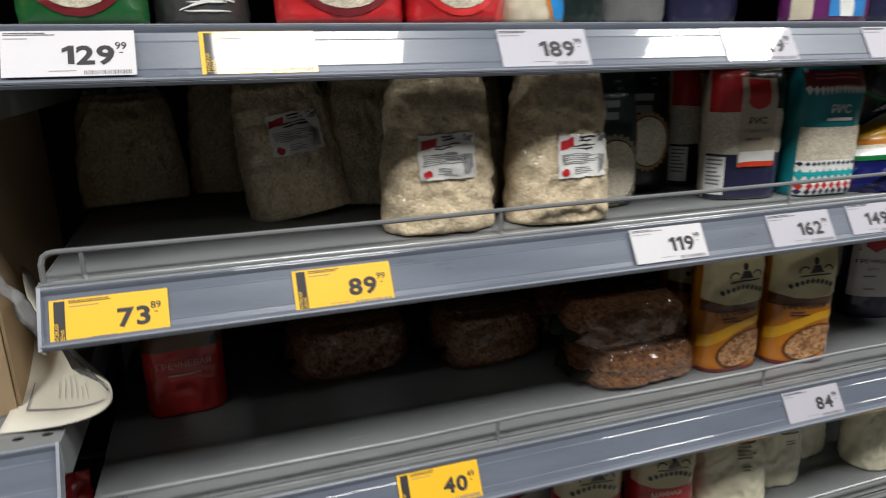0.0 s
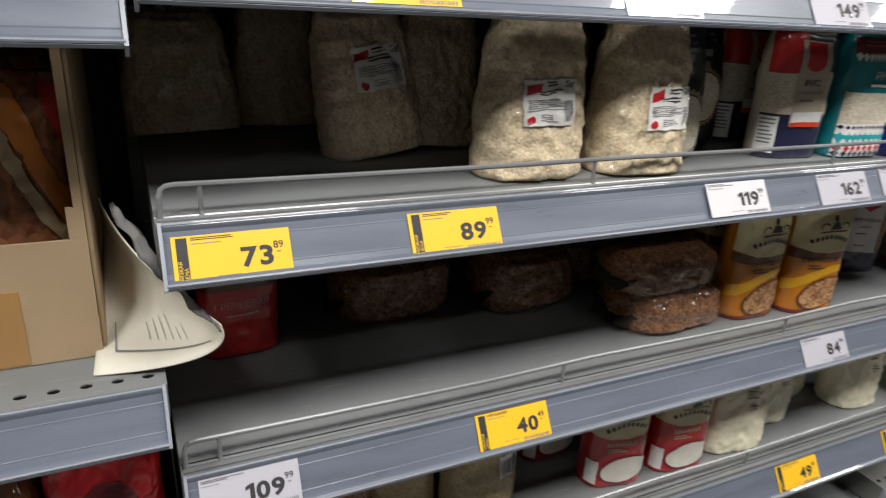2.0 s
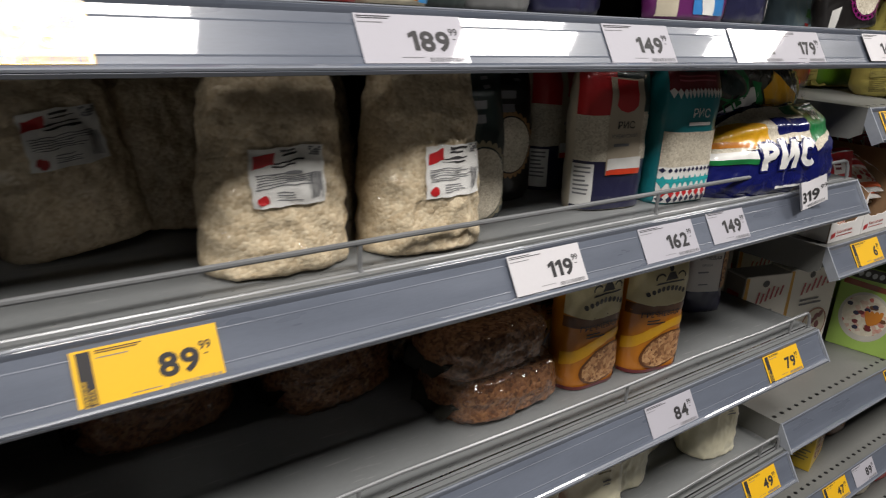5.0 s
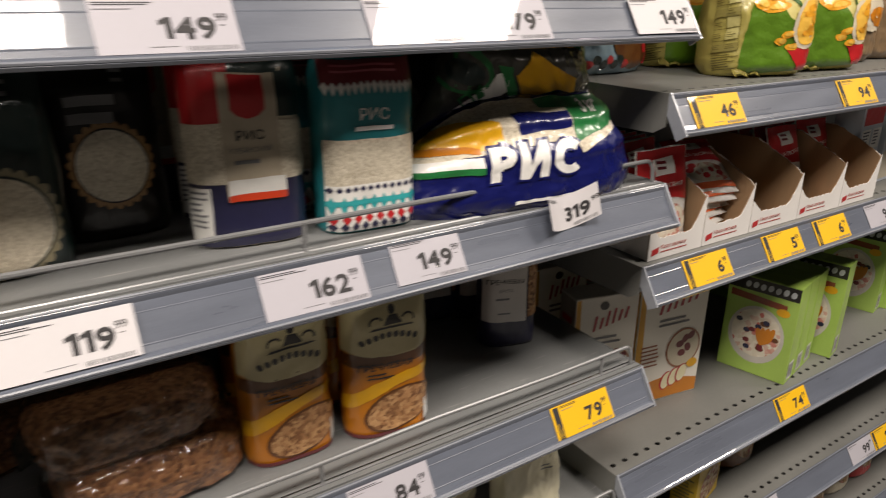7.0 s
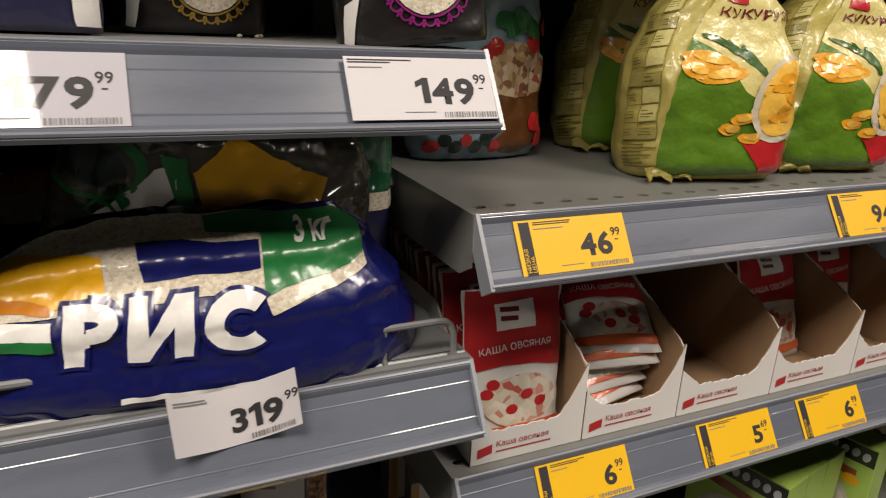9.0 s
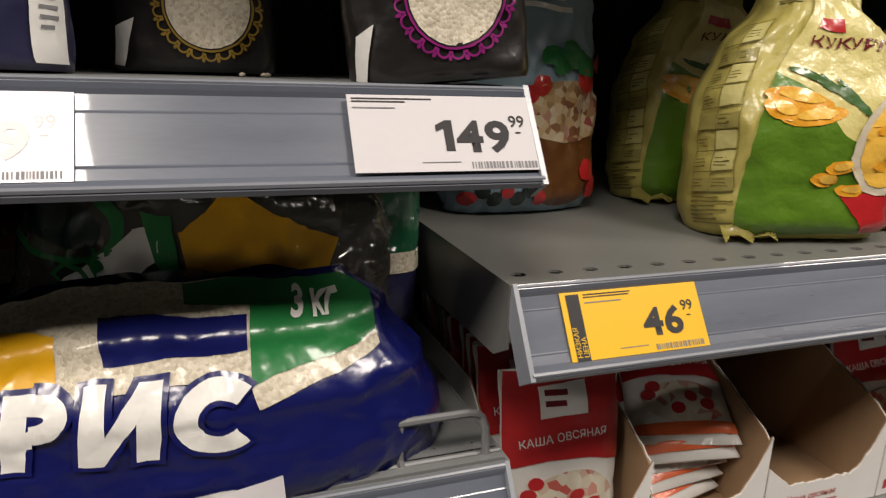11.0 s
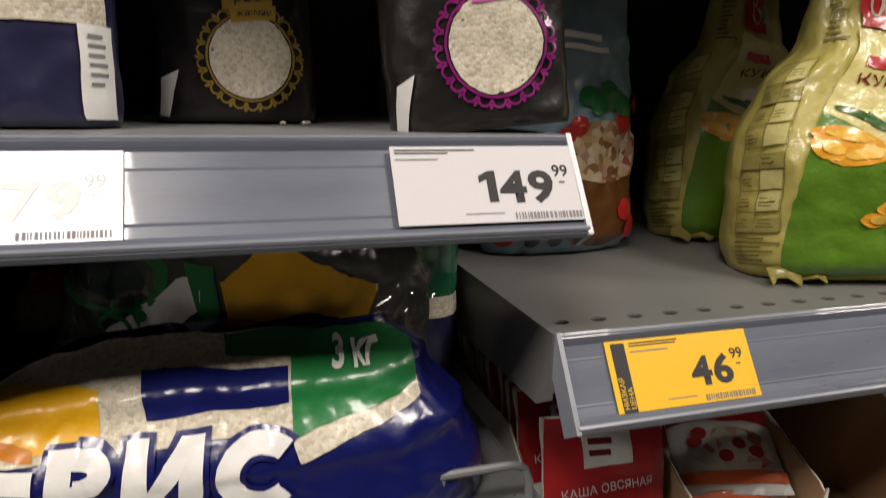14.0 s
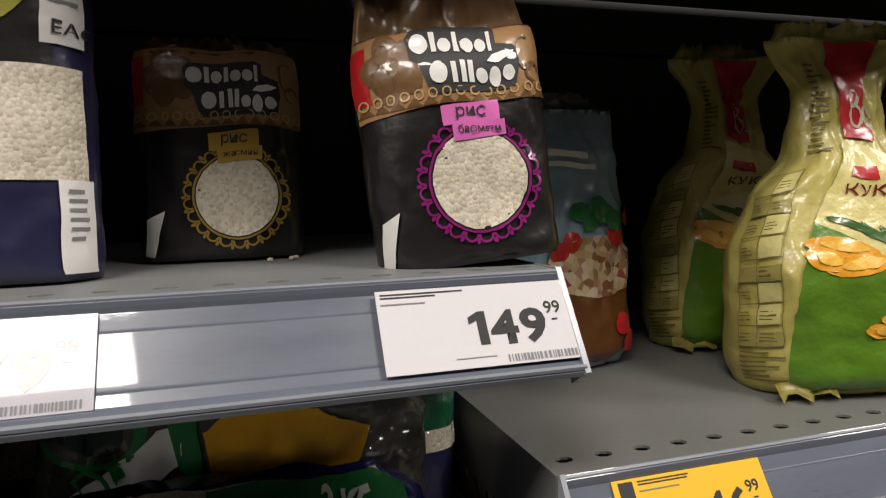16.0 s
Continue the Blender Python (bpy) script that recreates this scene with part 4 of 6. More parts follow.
printed(b, [oval(-0.086, 0.138, 0.021, 0.012)], DKGREEN, t, "ring_centre", "", 0.0013)
# its clear empty end, folded up
crest(t, CLEAR, 0.10, 0.03, 0.150, 0.020, 4.4)
overfilm(t, b, 0.034, 0.118, 0.060, 0.168, 6.1, 0.012)
overfilm(t, b, -0.04, 0.06, 0.050, 0.112, 3.1, 0.010)
t, b = goods("large_rice_bag", 1.282, 0.180, A1, 0.062, 0.185, 0.09, NAVY, "green and blue film rice bag standing at the shelf's end", "food bag", "brick", 8, 0, 12, 0.003, 3, "three-kilo bags of rice")
printed(b, [rect(-0.029, 0.029, 0.100, 0.160)], film("bottle_green_print", (0.008, 0.09, 0.04), 0.25, 0.9), t, "green_panel", "", 0.0008)
printed(b, [rect(-0.029, 0.029, 0.084, 0.100)], RICE, t, "window", "", 0.0008)
printed(b, [rect(-0.029, 0.029, 0.160, 0.180)], OKHRA, t, "yellow_panel", "", 0.0008)
printed(b, [words("К", -0.024, 0.132, 0.014, 0.02)], WHITE_INK, t, "lettering", "", 0.0014)
t, b = goods("large_rice_bag", 1.06, 0.30, A1, 0.20, 0.11, 0.14, BLUE, "blue film rice bag lying in the shade at the back", "food bag", "pillow", 5, -8, 7, 0.006, 2.2, "three-kilo bags of rice")
printed(b, [poly((-0.08, 0.055), (0.08, 0.06), (0.06, 0.10), (-0.06, 0.095))], RICE, t, "window", "", 0.0009)
printed(b, [poly((-0.07, 0.08), (0.03, 0.085), (0.02, 0.10), (-0.05, 0.10))], ORANGE, t, "orange_panel", "", 0.0014)

# -- lower shelf --
t, b = goods("buckwheat_pack", 0.095, 0.235, A2, 0.100, 0.155, 0.055, film("crimson_film", (0.55, 0.022, 0.018)), "crimson and brown film pack of buckwheat groats", "food bag", "brick", 4, -2, 3, 0.002, 4, "")
printed(b, [rect(-0.048, 0.048, 0.092, 0.152)], BROWN, t, "brown_band", "", 0.0007)
printed(b, [words("ГРЕЧНЕВАЯ", 0.0, 0.068, 0.0082, 0.006, "center")], film("dusty_rose_print", (0.66, 0.34, 0.30)), t, "title", "pale lettering", 0.0010)
printed(b, bar_rows(-0.02, 0.02, 0.055, 0.060, 1, 2), film("dusty_rose_print", (0.66, 0.34, 0.30)), t, "subtitle", "", 0.0010)
printed(b, [oval(0.036, 0.100, 0.008, 0.006)], INK, t, "dark_mark", "", 0.0012)


def buck_lying(x, y, z, w, h, d, rz, seed, rx=0.0):
    t, b = goods("buckwheat_bag", x, y, z, w, h, d, BUCK, "clear film bag of brown buckwheat lying on the shelf", "food bag", "slab", rz, rx, seed, 0.0060, 4.0, "clear bags of buckwheat")
    overfilm(t, b, -w * 0.46, w * 0.46, 0.006, h * 0.96, seed, 0.0055)
    for sx in (-1, 1):
        bm = bmesh.new()
        rows = []
        for j in range(4):
            row = []
            for i in range(9):
                k = Vector((i * 0.7 + seed, j * 0.9, sx))
                row.append(bm.verts.new((sx * (w * 0.47 + 0.005 * j), d * 0.36 * (i / 4 - 1) * (1 - 0.12 * j), h * (0.42 - 0.09 * j) + 0.009 * noise.noise(k * 1.4))))
            rows.append(row)
        for q, s in zip(rows, rows[1:]):
            for i in range(8):
                bm.faces.new((q[i], q[i + 1], s[i + 1], s[i]))
        bmesh.ops.solidify(bm, geom=bm.faces[:], thickness=0.0006)
        part("sealed_end", bm, film("smoky_film", (0.10, 0.075, 0.06), 0.2, 0.9, 0.8, 60), t, smooth=True)
    return t


buck_lying(0.322, 0.295, A2, 0.185, 0.082, 0.13, 3, 4.0)
buck_lying(0.530, 0.262, A2, 0.170, 0.085, 0.13, 6, 9.0)
buck_lying(0.710, 0.135, A2, 0.188, 0.064, 0.135, 3, 15.0)
buck_lying(0.695, 0.142, A2 + 0.060, 0.182, 0.058, 0.13, 7, 22.0, -2)
buck_lying(0.700, 0.320, A2, 0.172, 0.075, 0.135, -3, 31.0)


def peasant_bag(x, y, z, h, rz, low, title, grain_m, label):
    w, d = 0.100, 0.062
    t, b = goods("groats_bag", x, y, z, w, h, d, low, label, "food bag", "brick", rz, -1, None, 0.002, 4.0, "bags of groats with a cream top")
    printed(b, [poly((-0.049, h * 0.985), (-0.049, h * 0.60), (-0.02, h * 0.565), (0.005, h * 0.555), (0.03, h * 0.57), (0.049, h * 0.60), (0.049, h * 0.985))], film("straw_print", (0.62, 0.54, 0.31)), t, "cream_top", "straw-coloured upper part", 0.0006)
    printed(b, [oval(-0.030 + 0.0076 * k, h * 0.665 + 0.0070 * (1 - ((k - 4) / 4) ** 2), 0.0031, 0.0040, 10, turn=-0.10 * (k - 4)) for k in range(9)] + [oval(0.004, h * 0.855, 0.0042, 0.0050, 12), poly((-0.006, h * 0.765), (0.016, h * 0.77), (0.010, h * 0.825), (0.000, h * 0.825)), ring(-0.014, h * 0.79, 0.007, 0.006, 0.0022, 20, 200, 10), ring(0.022, h * 0.79, 0.007, 0.006, 0.0022, -20, 160, 10), poly((-0.022, h * 0.742), (0.030, h * 0.746), (0.026, h * 0.758), (-0.018, h * 0.756))], INK, t, "emblem", "dark emblem over a title bar", 0.0010)
    printed(b, [words(title, -0.004, h * 0.475, 0.0078, 0.012, "center")], INK if low is ORANGE else CREAM, t, "title", "lettering", 0.0010)
    printed(b, bar_rows(-0.026, 0.006, h * 0.40, h * 0.45, 2, 8, 0.4), INK if low is ORANGE else CREAM, t, "subtitle", "", 0.0010)
    return t, b, w


for x, y, rz in ((0.850, 0.100, -3), (0.964, 0.084, -12), (0.855, 0.185, 0), (0.962, 0.175, 3)):
    h = 0.186
    t, b, w = peasant_bag(x, y, A2, h, rz, ORANGE, "ГРЕЧНЕВАЯ", BUCKART, "orange and cream film bag of buckwheat groats")
    printed(b, [rect(-0.049, 0.049, h * 0.50, h * 0.585)], BROWN, t, "brown_band", "", 0.0004)
    printed(b, [poly((-0.049, h * 0.30), (-0.02, h * 0.38), (0.02, h * 0.44), (0.049, h * 0.46), (0.049, h * 0.40), (0.01, h * 0.36), (-0.03, h * 0.26), (-0.049, h * 0.20))], OKHRA, t, "yellow_swirl", "", 0.0008)
    printed(b, [oval(0.010, h * 0.19, 0.043, 0.026, turn=0.35)], BROWN, t, "oval_rim", "", 0.0010)
    printed(b, [oval(0.011, h * 0.19, 0.040, 0.0235, turn=0.35)], BUCKART, t, "window", "oval picture of buckwheat", 0.0015)
    printed(b, [rect(-0.049, 0.049, 0.001, h * 0.035)], MAROON, t, "foot_band", "", 0.0012)
    printed(b, [rect(0.040, 0.048, h * 0.05, h * 0.20)], WHITE_INK, t, "barcode_patch", "", 0.0016)


def navy_buck(x, y, rz):
    w, h, d = 0.086, 0.176, 0.055
    t, b = goods("buckwheat_pack", x, y, A2, w, h, d, NAVY, "navy film pack of buckwheat with a pale crest label", "food bag", "brick", rz, -1, None, 0.002, 4, "navy packs of buckwheat")
    printed(b, [rect(-0.040, 0.022, 0.040, 0.170)], film("pale_label_print", (0.62, 0.58, 0.55)), t, "label", "pale label", 0.0008)
    printed(b, [poly((-0.026, 0.170), (-0.026, 0.128), (-0.010, 0.118), (0.008, 0.128), (0.008, 0.170))], RED, t, "crest", "red crest shield", 0.0014)
    printed(b, [words("ГРЕЧНЕВАЯ", -0.009, 0.100, 0.0066, 0.006, "center")], INK, t, "title", "dark lettering", 0.0014)
    printed(b, [words("КРУПА", -0.009, 0.087, 0.0045, 0.004, "center")] + bar_rows(-0.024, 0.006, 0.072, 0.078, 1, 1, 0.5) + bar_rows(-0.02, 0.006, 0.05, 0.055, 1, 3), INK_GREY, t, "subtitle", "", 0.0014)
    printed(b, [rect(0.024, 0.040, 0.045, 0.15)], BUCKART, t, "window", "", 0.0010)
    return t


navy_buck(1.215, 0.172, -20)
navy_buck(1.165, 0.300, -8)
navy_buck(1.235, 0.275, 0)

# -- bottom shelf of the main bay --
for x, y, rz in ((0.622, 0.082, -10), (0.742, 0.074, -8), (0.560, 0.175, 4), (0.680, 0.190, 4)):
    h = 0.160
    t, b, w = peasant_bag(x, y, A3, h, rz, RED, "МАННАЯ", WHITE_INK, "red and cream film bag of semolina")
    printed(b, [oval(0.006, h * 0.20, 0.042, 0.025, turn=0.15)], MAROON, t, "oval_rim", "", 0.0010)
    printed(b, [oval(0.007, h * 0.205, 0.039, 0.022, turn=0.15)], film("semolina_print", (0.72, 0.68, 0.60)), t, "window", "white oval picture of semolina", 0.0015)
    printed(b, [rect(-0.048, -0.036, h * 0.05, h * 0.30)], WHITE_INK, t, "barcode_patch", "", 0.0014)


def flour_bag(x, y, w, h, d, rz, seed, m=FLOUR, lean=0.0):
    t, b = goods("flour_bag", x, y, A3, w, h, d, m, "clear film bag of cream flour with grey stamped print", "food bag", "full", rz, -3, seed, 0.0045, 3.6, "bags of flour", lean)
    overfilm(t, b, -w * 0.42, w * 0.42, 0.01, h * 0.95, seed, 0.004)
    printed(b, bar_rows(-0.004, 0.030, h * 0.55, h * 0.88, 9, int(seed), 0.45), OLIVE, t, "stamped_print", "faint print", 0.0010)
    printed(b, bar_rows(0.004, 0.026, h * 0.44, h * 0.50, 2, int(seed) + 1, 0.4), INK_GREY, t, "date_stamp", "", 0.0010)
    return t


flour_bag(0.872, 0.085, 0.130, 0.175, 0.085, -8, 3)
flour_bag(0.995, 0.120, 0.100, 0.165, 0.075, -8, 8)
flour_bag(1.105, 0.165, 0.095, 0.165, 0.070, 4, 12)
flour_bag(1.205, 0.096, 0.105, 0.178, 0.080, -9, 17)
flour_bag(0.90, 0.23, 0.12, 0.170, 0.08, -3, 23)
flour_bag(0.790, 0.215, 0.11, 0.16, 0.08, 3, 29)
t, b = goods("millet_bag", 0.405, 0.115, A3, 0.118, 0.165, 0.075, grain("millet_grains", [(0.42, 0.30, 0.14), (0.58, 0.45, 0.25)], 0.003), "clear film bag of yellow millet with a barcode label", "food bag", "full", 4, -3, 6, 0.004, 3, "clear bags of grain")
printed(b, [rect(0.012, 0.052, 0.050, 0.085)], WHITE_INK, t, "label", "", 0.0008)
printed(b, barcode(0.015, 0.050, 0.053, 0.078, 4), INK, t, "barcode", "", 0.0013)
goods("millet_bag", 0.29, 0.15, A3, 0.11, 0.150, 0.075, grain("millet_grains", [], 0.003), "clear film bag of yellow millet, creased", "food bag", "full", -6, -3, 8, 0.004, 3, "clear bags of grain")
goods("lentil_bag", 0.19, 0.135, A3, 0.11, 0.155, 0.075, BUCK, "clear film bag of brown lentils on the shelf", "food bag", "full", 5, -3, 8, 0.004, 3, "clear bags of grain")
goods("lentil_bag", 0.07, 0.125, A3, 0.105, 0.165, 0.075, BUCK, "clear film bag of brown lentils at the shelf's end", "food bag", "full", -3, -3, 9, 0.004, 3, "clear bags of grain")


# -- top shelf of the main bay --
def village_rice(x, y, rz, ring_m, flag_m, rx=-3, ry=0, h=0.130, big=1.0, top=0.046, cz=0.045, low=0.67, sort="жасмин"):
    w, d = 0.106, 0.056
    t, b = goods("rice_bag", x, y, A0, w, h, d, BLACK, "black film bag of rice with kraft top and round window", "food bag", "brick", rz, rx, None, 0.0026, 3.4, "black bags of rice", ry=ry)
    printed(b, [poly((-0.052, h * 0.985), (-0.052, h * (low - 0.02)), (-0.02, h * low), (0.02, h * (low + 0.005)), (0.052, h * (low + 0.015)), (0.052, h * 0.985))], KRAFT, t, "kraft_top", "gold-brown patterned top", 0.0006)
    printed(b, [poly((-0.052 + 0.0087 * k, h * (low + 0.005)), (-0.0477 + 0.0087 * k, h * (low + 0.04)), (-0.0433 + 0.0087 * k, h * (low + 0.005))) for k in range(12)], film("dark_gold_print", (0.16, 0.08, 0.03)), t, "zigzag_trim", "", 0.0010)
    printed(b, [rect(-0.052, -0.044, h * 0.72, h * 0.95)], RED, t, "red_corner", "", 0.0010)
    printed(b, [oval(-0.030, h * 0.84, 0.012, 0.014, 14, 5, 0.4)], film("dark_gold_print", (0.16, 0.08, 0.03)), t, "motif", "", 0.0010)
    # two lines of rounded logo shapes on a dark ground
    lz = h * (low + 0.035)
    printed(b, [poly((-0.022, lz + 0.032), (-0.018, lz + 0.0365), (0.022, lz + 0.0375), (0.027, lz + 0.035), (0.027, lz + 0.027), (0.036, lz + 0.025), (0.038, lz + 0.016), (0.035, lz + 0.004), (0.030, lz + 0.002), (-0.010, lz + 0.001), (-0.013, lz + 0.005), (-0.017, lz + 0.0175), (-0.021, lz + 0.020))], INK, t, "logo_ground", "dark logo ground", 0.0012)
    up, lo = lz + 0.0225, lz + 0.0065
    strokes = [oval(-0.0150, up + 0.005, 0.0048, 0.0056, 18), rect(-0.0088, -0.0060, up, up + 0.0112), oval(-0.0014, up + 0.0038, 0.0036, 0.0042, 14), rect(0.0034, 0.0062, up, up + 0.0112), oval(0.0106, up + 0.0038, 0.0034, 0.0042, 14), oval(0.0178, up + 0.0038, 0.0032, 0.0040, 14), rect(0.0220, 0.0242, up, up + 0.0115)]
    strokes += [oval(-0.0066, lo + 0.0052, 0.0046, 0.0056, 16), rect(0.0002, 0.0030, lo, lo + 0.0104), rect(0.0050, 0.0078, lo, lo + 0.0115), rect(0.0092, 0.0120, lo, lo + 0.0115), oval(0.0162, lo + 0.0036, 0.0032, 0.0040, 14), oval(0.0236, lo + 0.0024, 0.0032, 0.0056, 14), oval(0.0312, lo + 0.0036, 0.0034, 0.0040, 14)]
    strokes += [poly((0.0200, lo + 0.0105), (0.0235, lo + 0.0138), (0.0300, lo + 0.0152), (0.0350, lo + 0.0146), (0.0320, lo + 0.0118), (0.0260, lo + 0.0098))]
    printed(b, strokes, WHITE_INK, t, "logo_shape", "white rounded logo shapes", 0.0018)
    gold_dk = film("dark_gold_print", (0.16, 0.08, 0.03))
    for k, scroll in enumerate([ring(-0.036, h * 0.80, 0.006, 0.007, 0.0016, -60, 250), ring(-0.034, h * 0.90, 0.005, 0.006, 0.0015, 30, 330), ring(-0.030, h * 0.845, 0.003, 0.004, 0.0012, 0, 300), ring(0.042, h * 0.86, 0.005, 0.009, 0.0014, 60, 320), ring(0.045, h * 0.78, 0.004, 0.005, 0.0013, 0, 280)]):
        printed(b, [scroll], gold_dk, t, "scroll_motif", "dark paisley scroll", 0.0011)
    printed(b, [ring(-0.048 + 0.0074 * k, h * (low + 0.05), 0.0022, 0.0024, 0.0009, 0, 360, 10) for k in range(14)], film("light_gold_print", (0.52, 0.34, 0.15)), t, "bead_trim", "pale row of rings", 0.0012)
    for k in range(22):
        q = math.tau * (k + 0.5) / 22
        lace = [ring(0.008 + 0.0292 * math.cos(q), cz + 0.0302 * math.sin(q), 0.0036, 0.0036, 0.0013, math.degrees(q) - 105, math.degrees(q) + 105, 10)]
        q += math.tau / 44
        lace.append(oval(0.008 + 0.0325 * math.cos(q), cz + 0.0335 * math.sin(q), 0.0017, 0.0011, 8, turn=q))
        printed(b, lace, ring_m, t, "lace_loop", "", 0.00115)
    printed(b, [oval(0.008, cz, 0.0278, 0.0288)], ring_m, t, "inner_ring", "", 0.0012)
    printed(b, [oval(0.008, cz, 0.0264, 0.0274)], BLACK, t, "inner_gap", "", 0.00135)
    printed(b, [oval(0.008, cz, 0.0248, 0.0258, 26, turn=0.07)], RICE, t, "window_lining", "", 0.0014)
    printed(b, [oval(0.008, cz, 0.0255, 0.0265)], RICE, t, "window", "round window of white rice", 0.0015)
    printed(b, [poly((-0.008, cz + 0.030), (-0.008, cz + 0.041), (0.023, cz + 0.043), (0.023, cz + 0.032)), poly((-0.003, cz + 0.0215), (-0.003, cz + 0.031), (0.025, cz + 0.032), (0.025, cz + 0.0235))], flag_m, t, "flag", "coloured flag", 0.0021)
    printed(b, [words("рис", 0.0075, cz + 0.0345, 0.0068, 0.006, "center")] + [words(sort, 0.0112, cz + 0.0258, 0.0040, 0.008, "center")], INK, t, "flag_lettering", "", 0.0026)
    printed(b, [poly((-0.048, 0.004), (-0.042, 0.003), (-0.036, 0.032), (-0.046, 0.027))], WHITE_INK, t, "corner_label", "", 0.0012)
    crest(t, KRAFT, w * 0.98, 0.022, h - 0.004, top, x * 11)
    t.matrix_basis = t.matrix_basis @ Matrix.Diagonal((big, big, big, 1))
    return t


village_rice(1.297, 0.066, -12, MAGENTA, PINK, -3, -6, sort="басмати")
village_rice(1.161, 0.180, 2, film("old_gold_print", (0.30, 0.19, 0.03)), film("gold_flag_print", (0.50, 0.30, 0.04)), h=0.140, big=0.99, top=0.012, cz=0.041, low=0.615)
village_rice(1.165, 0.290, 0, KRAFT, film("gold_flag_print", (0.50, 0.30, 0.04)))


def navy_rice(x, y, rz):
    w, h, d = 0.106, 0.175, 0.060
    t, b = goods("rice_bag", x, y, A0, w, h, d, NAVY, "navy and clear film bag of rice with a side label", "food bag", "brick", rz, -2, None, 0.0024, 3.4, "navy bags of rice")
    printed(b, [rect(-0.052, 0.050, h * 0.285, h * 0.60)], RICE, t, "window", "clear window showing white rice", 0.0007)
    printed(b, [rect(-0.052, 0.040, h * 0.60, h * 0.98)], BLACK, t, "dark_top", "", 0.0007)
    printed(b, [oval(-0.02 + 0.012 * k, h * 0.78, 0.004, 0.017, 16, turn=0.5 - 0.3 * k) for k in range(5)], film("leaf_gold_print", (0.34, 0.32, 0.05)), t, "leaf_motif", "gold leaf pattern", 0.0012)
    printed(b, [rect(-0.052, -0.006, h * 0.255, h * 0.55)], WHITE_INK, t, "front_label", "white label", 0.0013)
    printed(b, [rect(-0.052, -0.006, h * 0.235, h * 0.265)], film("lime_strip_print", (0.22, 0.55, 0.02)), t, "lime_strip", "bright lime strip", 0.0018)
    printed(b, [rect(0.040, 0.051, 0.004, h * 0.285)], WHITE_INK, t, "side_label", "white side strip", 0.0013)
    printed(b, [rect(0.036, 0.051, h * 0.66, h * 0.98)], WHITE_INK, t, "upper_label", "white side strip", 0.0013)
    printed(b, bar_rows(0.043, 0.050, h * 0.10, h * 0.26, 6, 3, 0.4), INK_GREY, t, "side_print", "", 0.0018)
    printed(b, bar_rows(0.038, 0.050, h * 0.76, h * 0.96, 8, 3, 0.4), INK_GREY, t, "upper_print", "", 0.0018)
    printed(b, [words("ЕАС", 0.0475, h * 0.69, 0.0055, 0.012, "center")], INK, t, "mark_lettering", "dark lettering", 0.0019)
    return t


navy_rice(1.047, 0.095, -4)
# purple and blue bag
t, b = goods("rice_bag", 0.936, 0.085, A0, 0.128, 0.165, 0.06, film("purple_film", (0.13, 0.02, 0.12)), "purple film bag of rice with blue label and pale sides", "food bag", "brick", 0, -2, 5, 0.003, 3.4)
printed(b, [rect(-0.022, 0.036, 0.006, 0.12)], film("label_blue_print", (0.04, 0.22, 0.55)), t, "label", "blue label", 0.0008)
printed(b, [rect(-0.006, 0.016, 0.006, 0.034)], WHITE_INK, t, "label_mark", "", 0.0014)
printed(b, [rect(-0.062, -0.044, 0.003, 0.15)], CREAM, t, "side_strip", "", 0.0010)
printed(b, [rect(0.052, 0.062, 0.003, 0.15)], CREAM, t, "side_strip", "", 0.0010)
t, b = goods("rice_bag", 0.790, 0.150, A0, 0.11, 0.165, 0.06, NAVY, "dark navy film bag of rice standing back", "food bag", "brick", 3, -2, 5, 0.003, 3.4, "navy bags of rice")
t, b = goods("rice_bag", 0.680, 0.150, A0, 0.10, 0.165, 0.06, GREYFILM, "dark grey film bag of rice standing back", "food bag", "brick", -3, -2, 6, 0.003, 3.4)
t, b = goods("rice_bag", 0.590, 0.140, A0, 0.09, 0.165, 0.06, DKGREEN, "dark green film bag of rice standing back", "food bag", "brick", 2, -2, 7, 0.003, 3.4)


def round_rice(x, y, w, m, rim, label, rz=0):
    h, d = 0.16, 0.065
    t, b = goods("rice_bag", x, y, A0, w, h, d, m, label, "food bag", "brick", rz, -2, None, 0.003, 3.2)
    printed(b, [oval(0.0, 0.060, w * 0.44, 0.054)], rim, t, "window_rim", "", 0.0008)
    printed(b, [oval(0.0, 0.062, w * 0.40, 0.049)], RICE, t, "window", "round window of white rice", 0.0013)
    return t


round_rice(0.066, 0.080, 0.108, film("forest_green_film", (0.012, 0.10, 0.025)), MAROON, "green film bag of rice with a maroon-rimmed window")
round_rice(0.300, 0.075, 0.128, RED, MAROON, "red film bag of rice with a round window", 2)
round_rice(0.420, 0.072, 0.108, RED, film("bright_red_print", (0.6, 0.03, 0.03)), "red film bag of rice with a wide round window", -3)
t, b = goods("rice_bag", 0.168, 0.110, A0, 0.090, 0.16, 0.06, film("graphite_film", (0.05, 0.05, 0.05)), "graphite film bag with pale line drawing", "food bag", "brick", 0, -2, 8, 0.003, 3.4)
printed(b, [poly((-0.02 + 0.01 * k, 0.012 + 0.004 * k), (0.0 + 0.01 * k, 0.020), (0.0 + 0.01 * k, 0.0215), (-0.02 + 0.01 * k, 0.0135 + 0.004 * k)) for k in range(4)] + [oval(0.005, 0.012 + 0.008 * k, 0.022 - 0.003 * k, 0.0008, 12) for k in range(4)], WHITE_INK, t, "line_drawing", "white line drawing", 0.0012)
t, b = goods("cereal_bag", 0.510, 0.080, A0, 0.078, 0.16, 0.055, CREAM, "cream film bag with orange and blue corner", "food bag", "brick", 0, -2, 9, 0.003, 3.0)
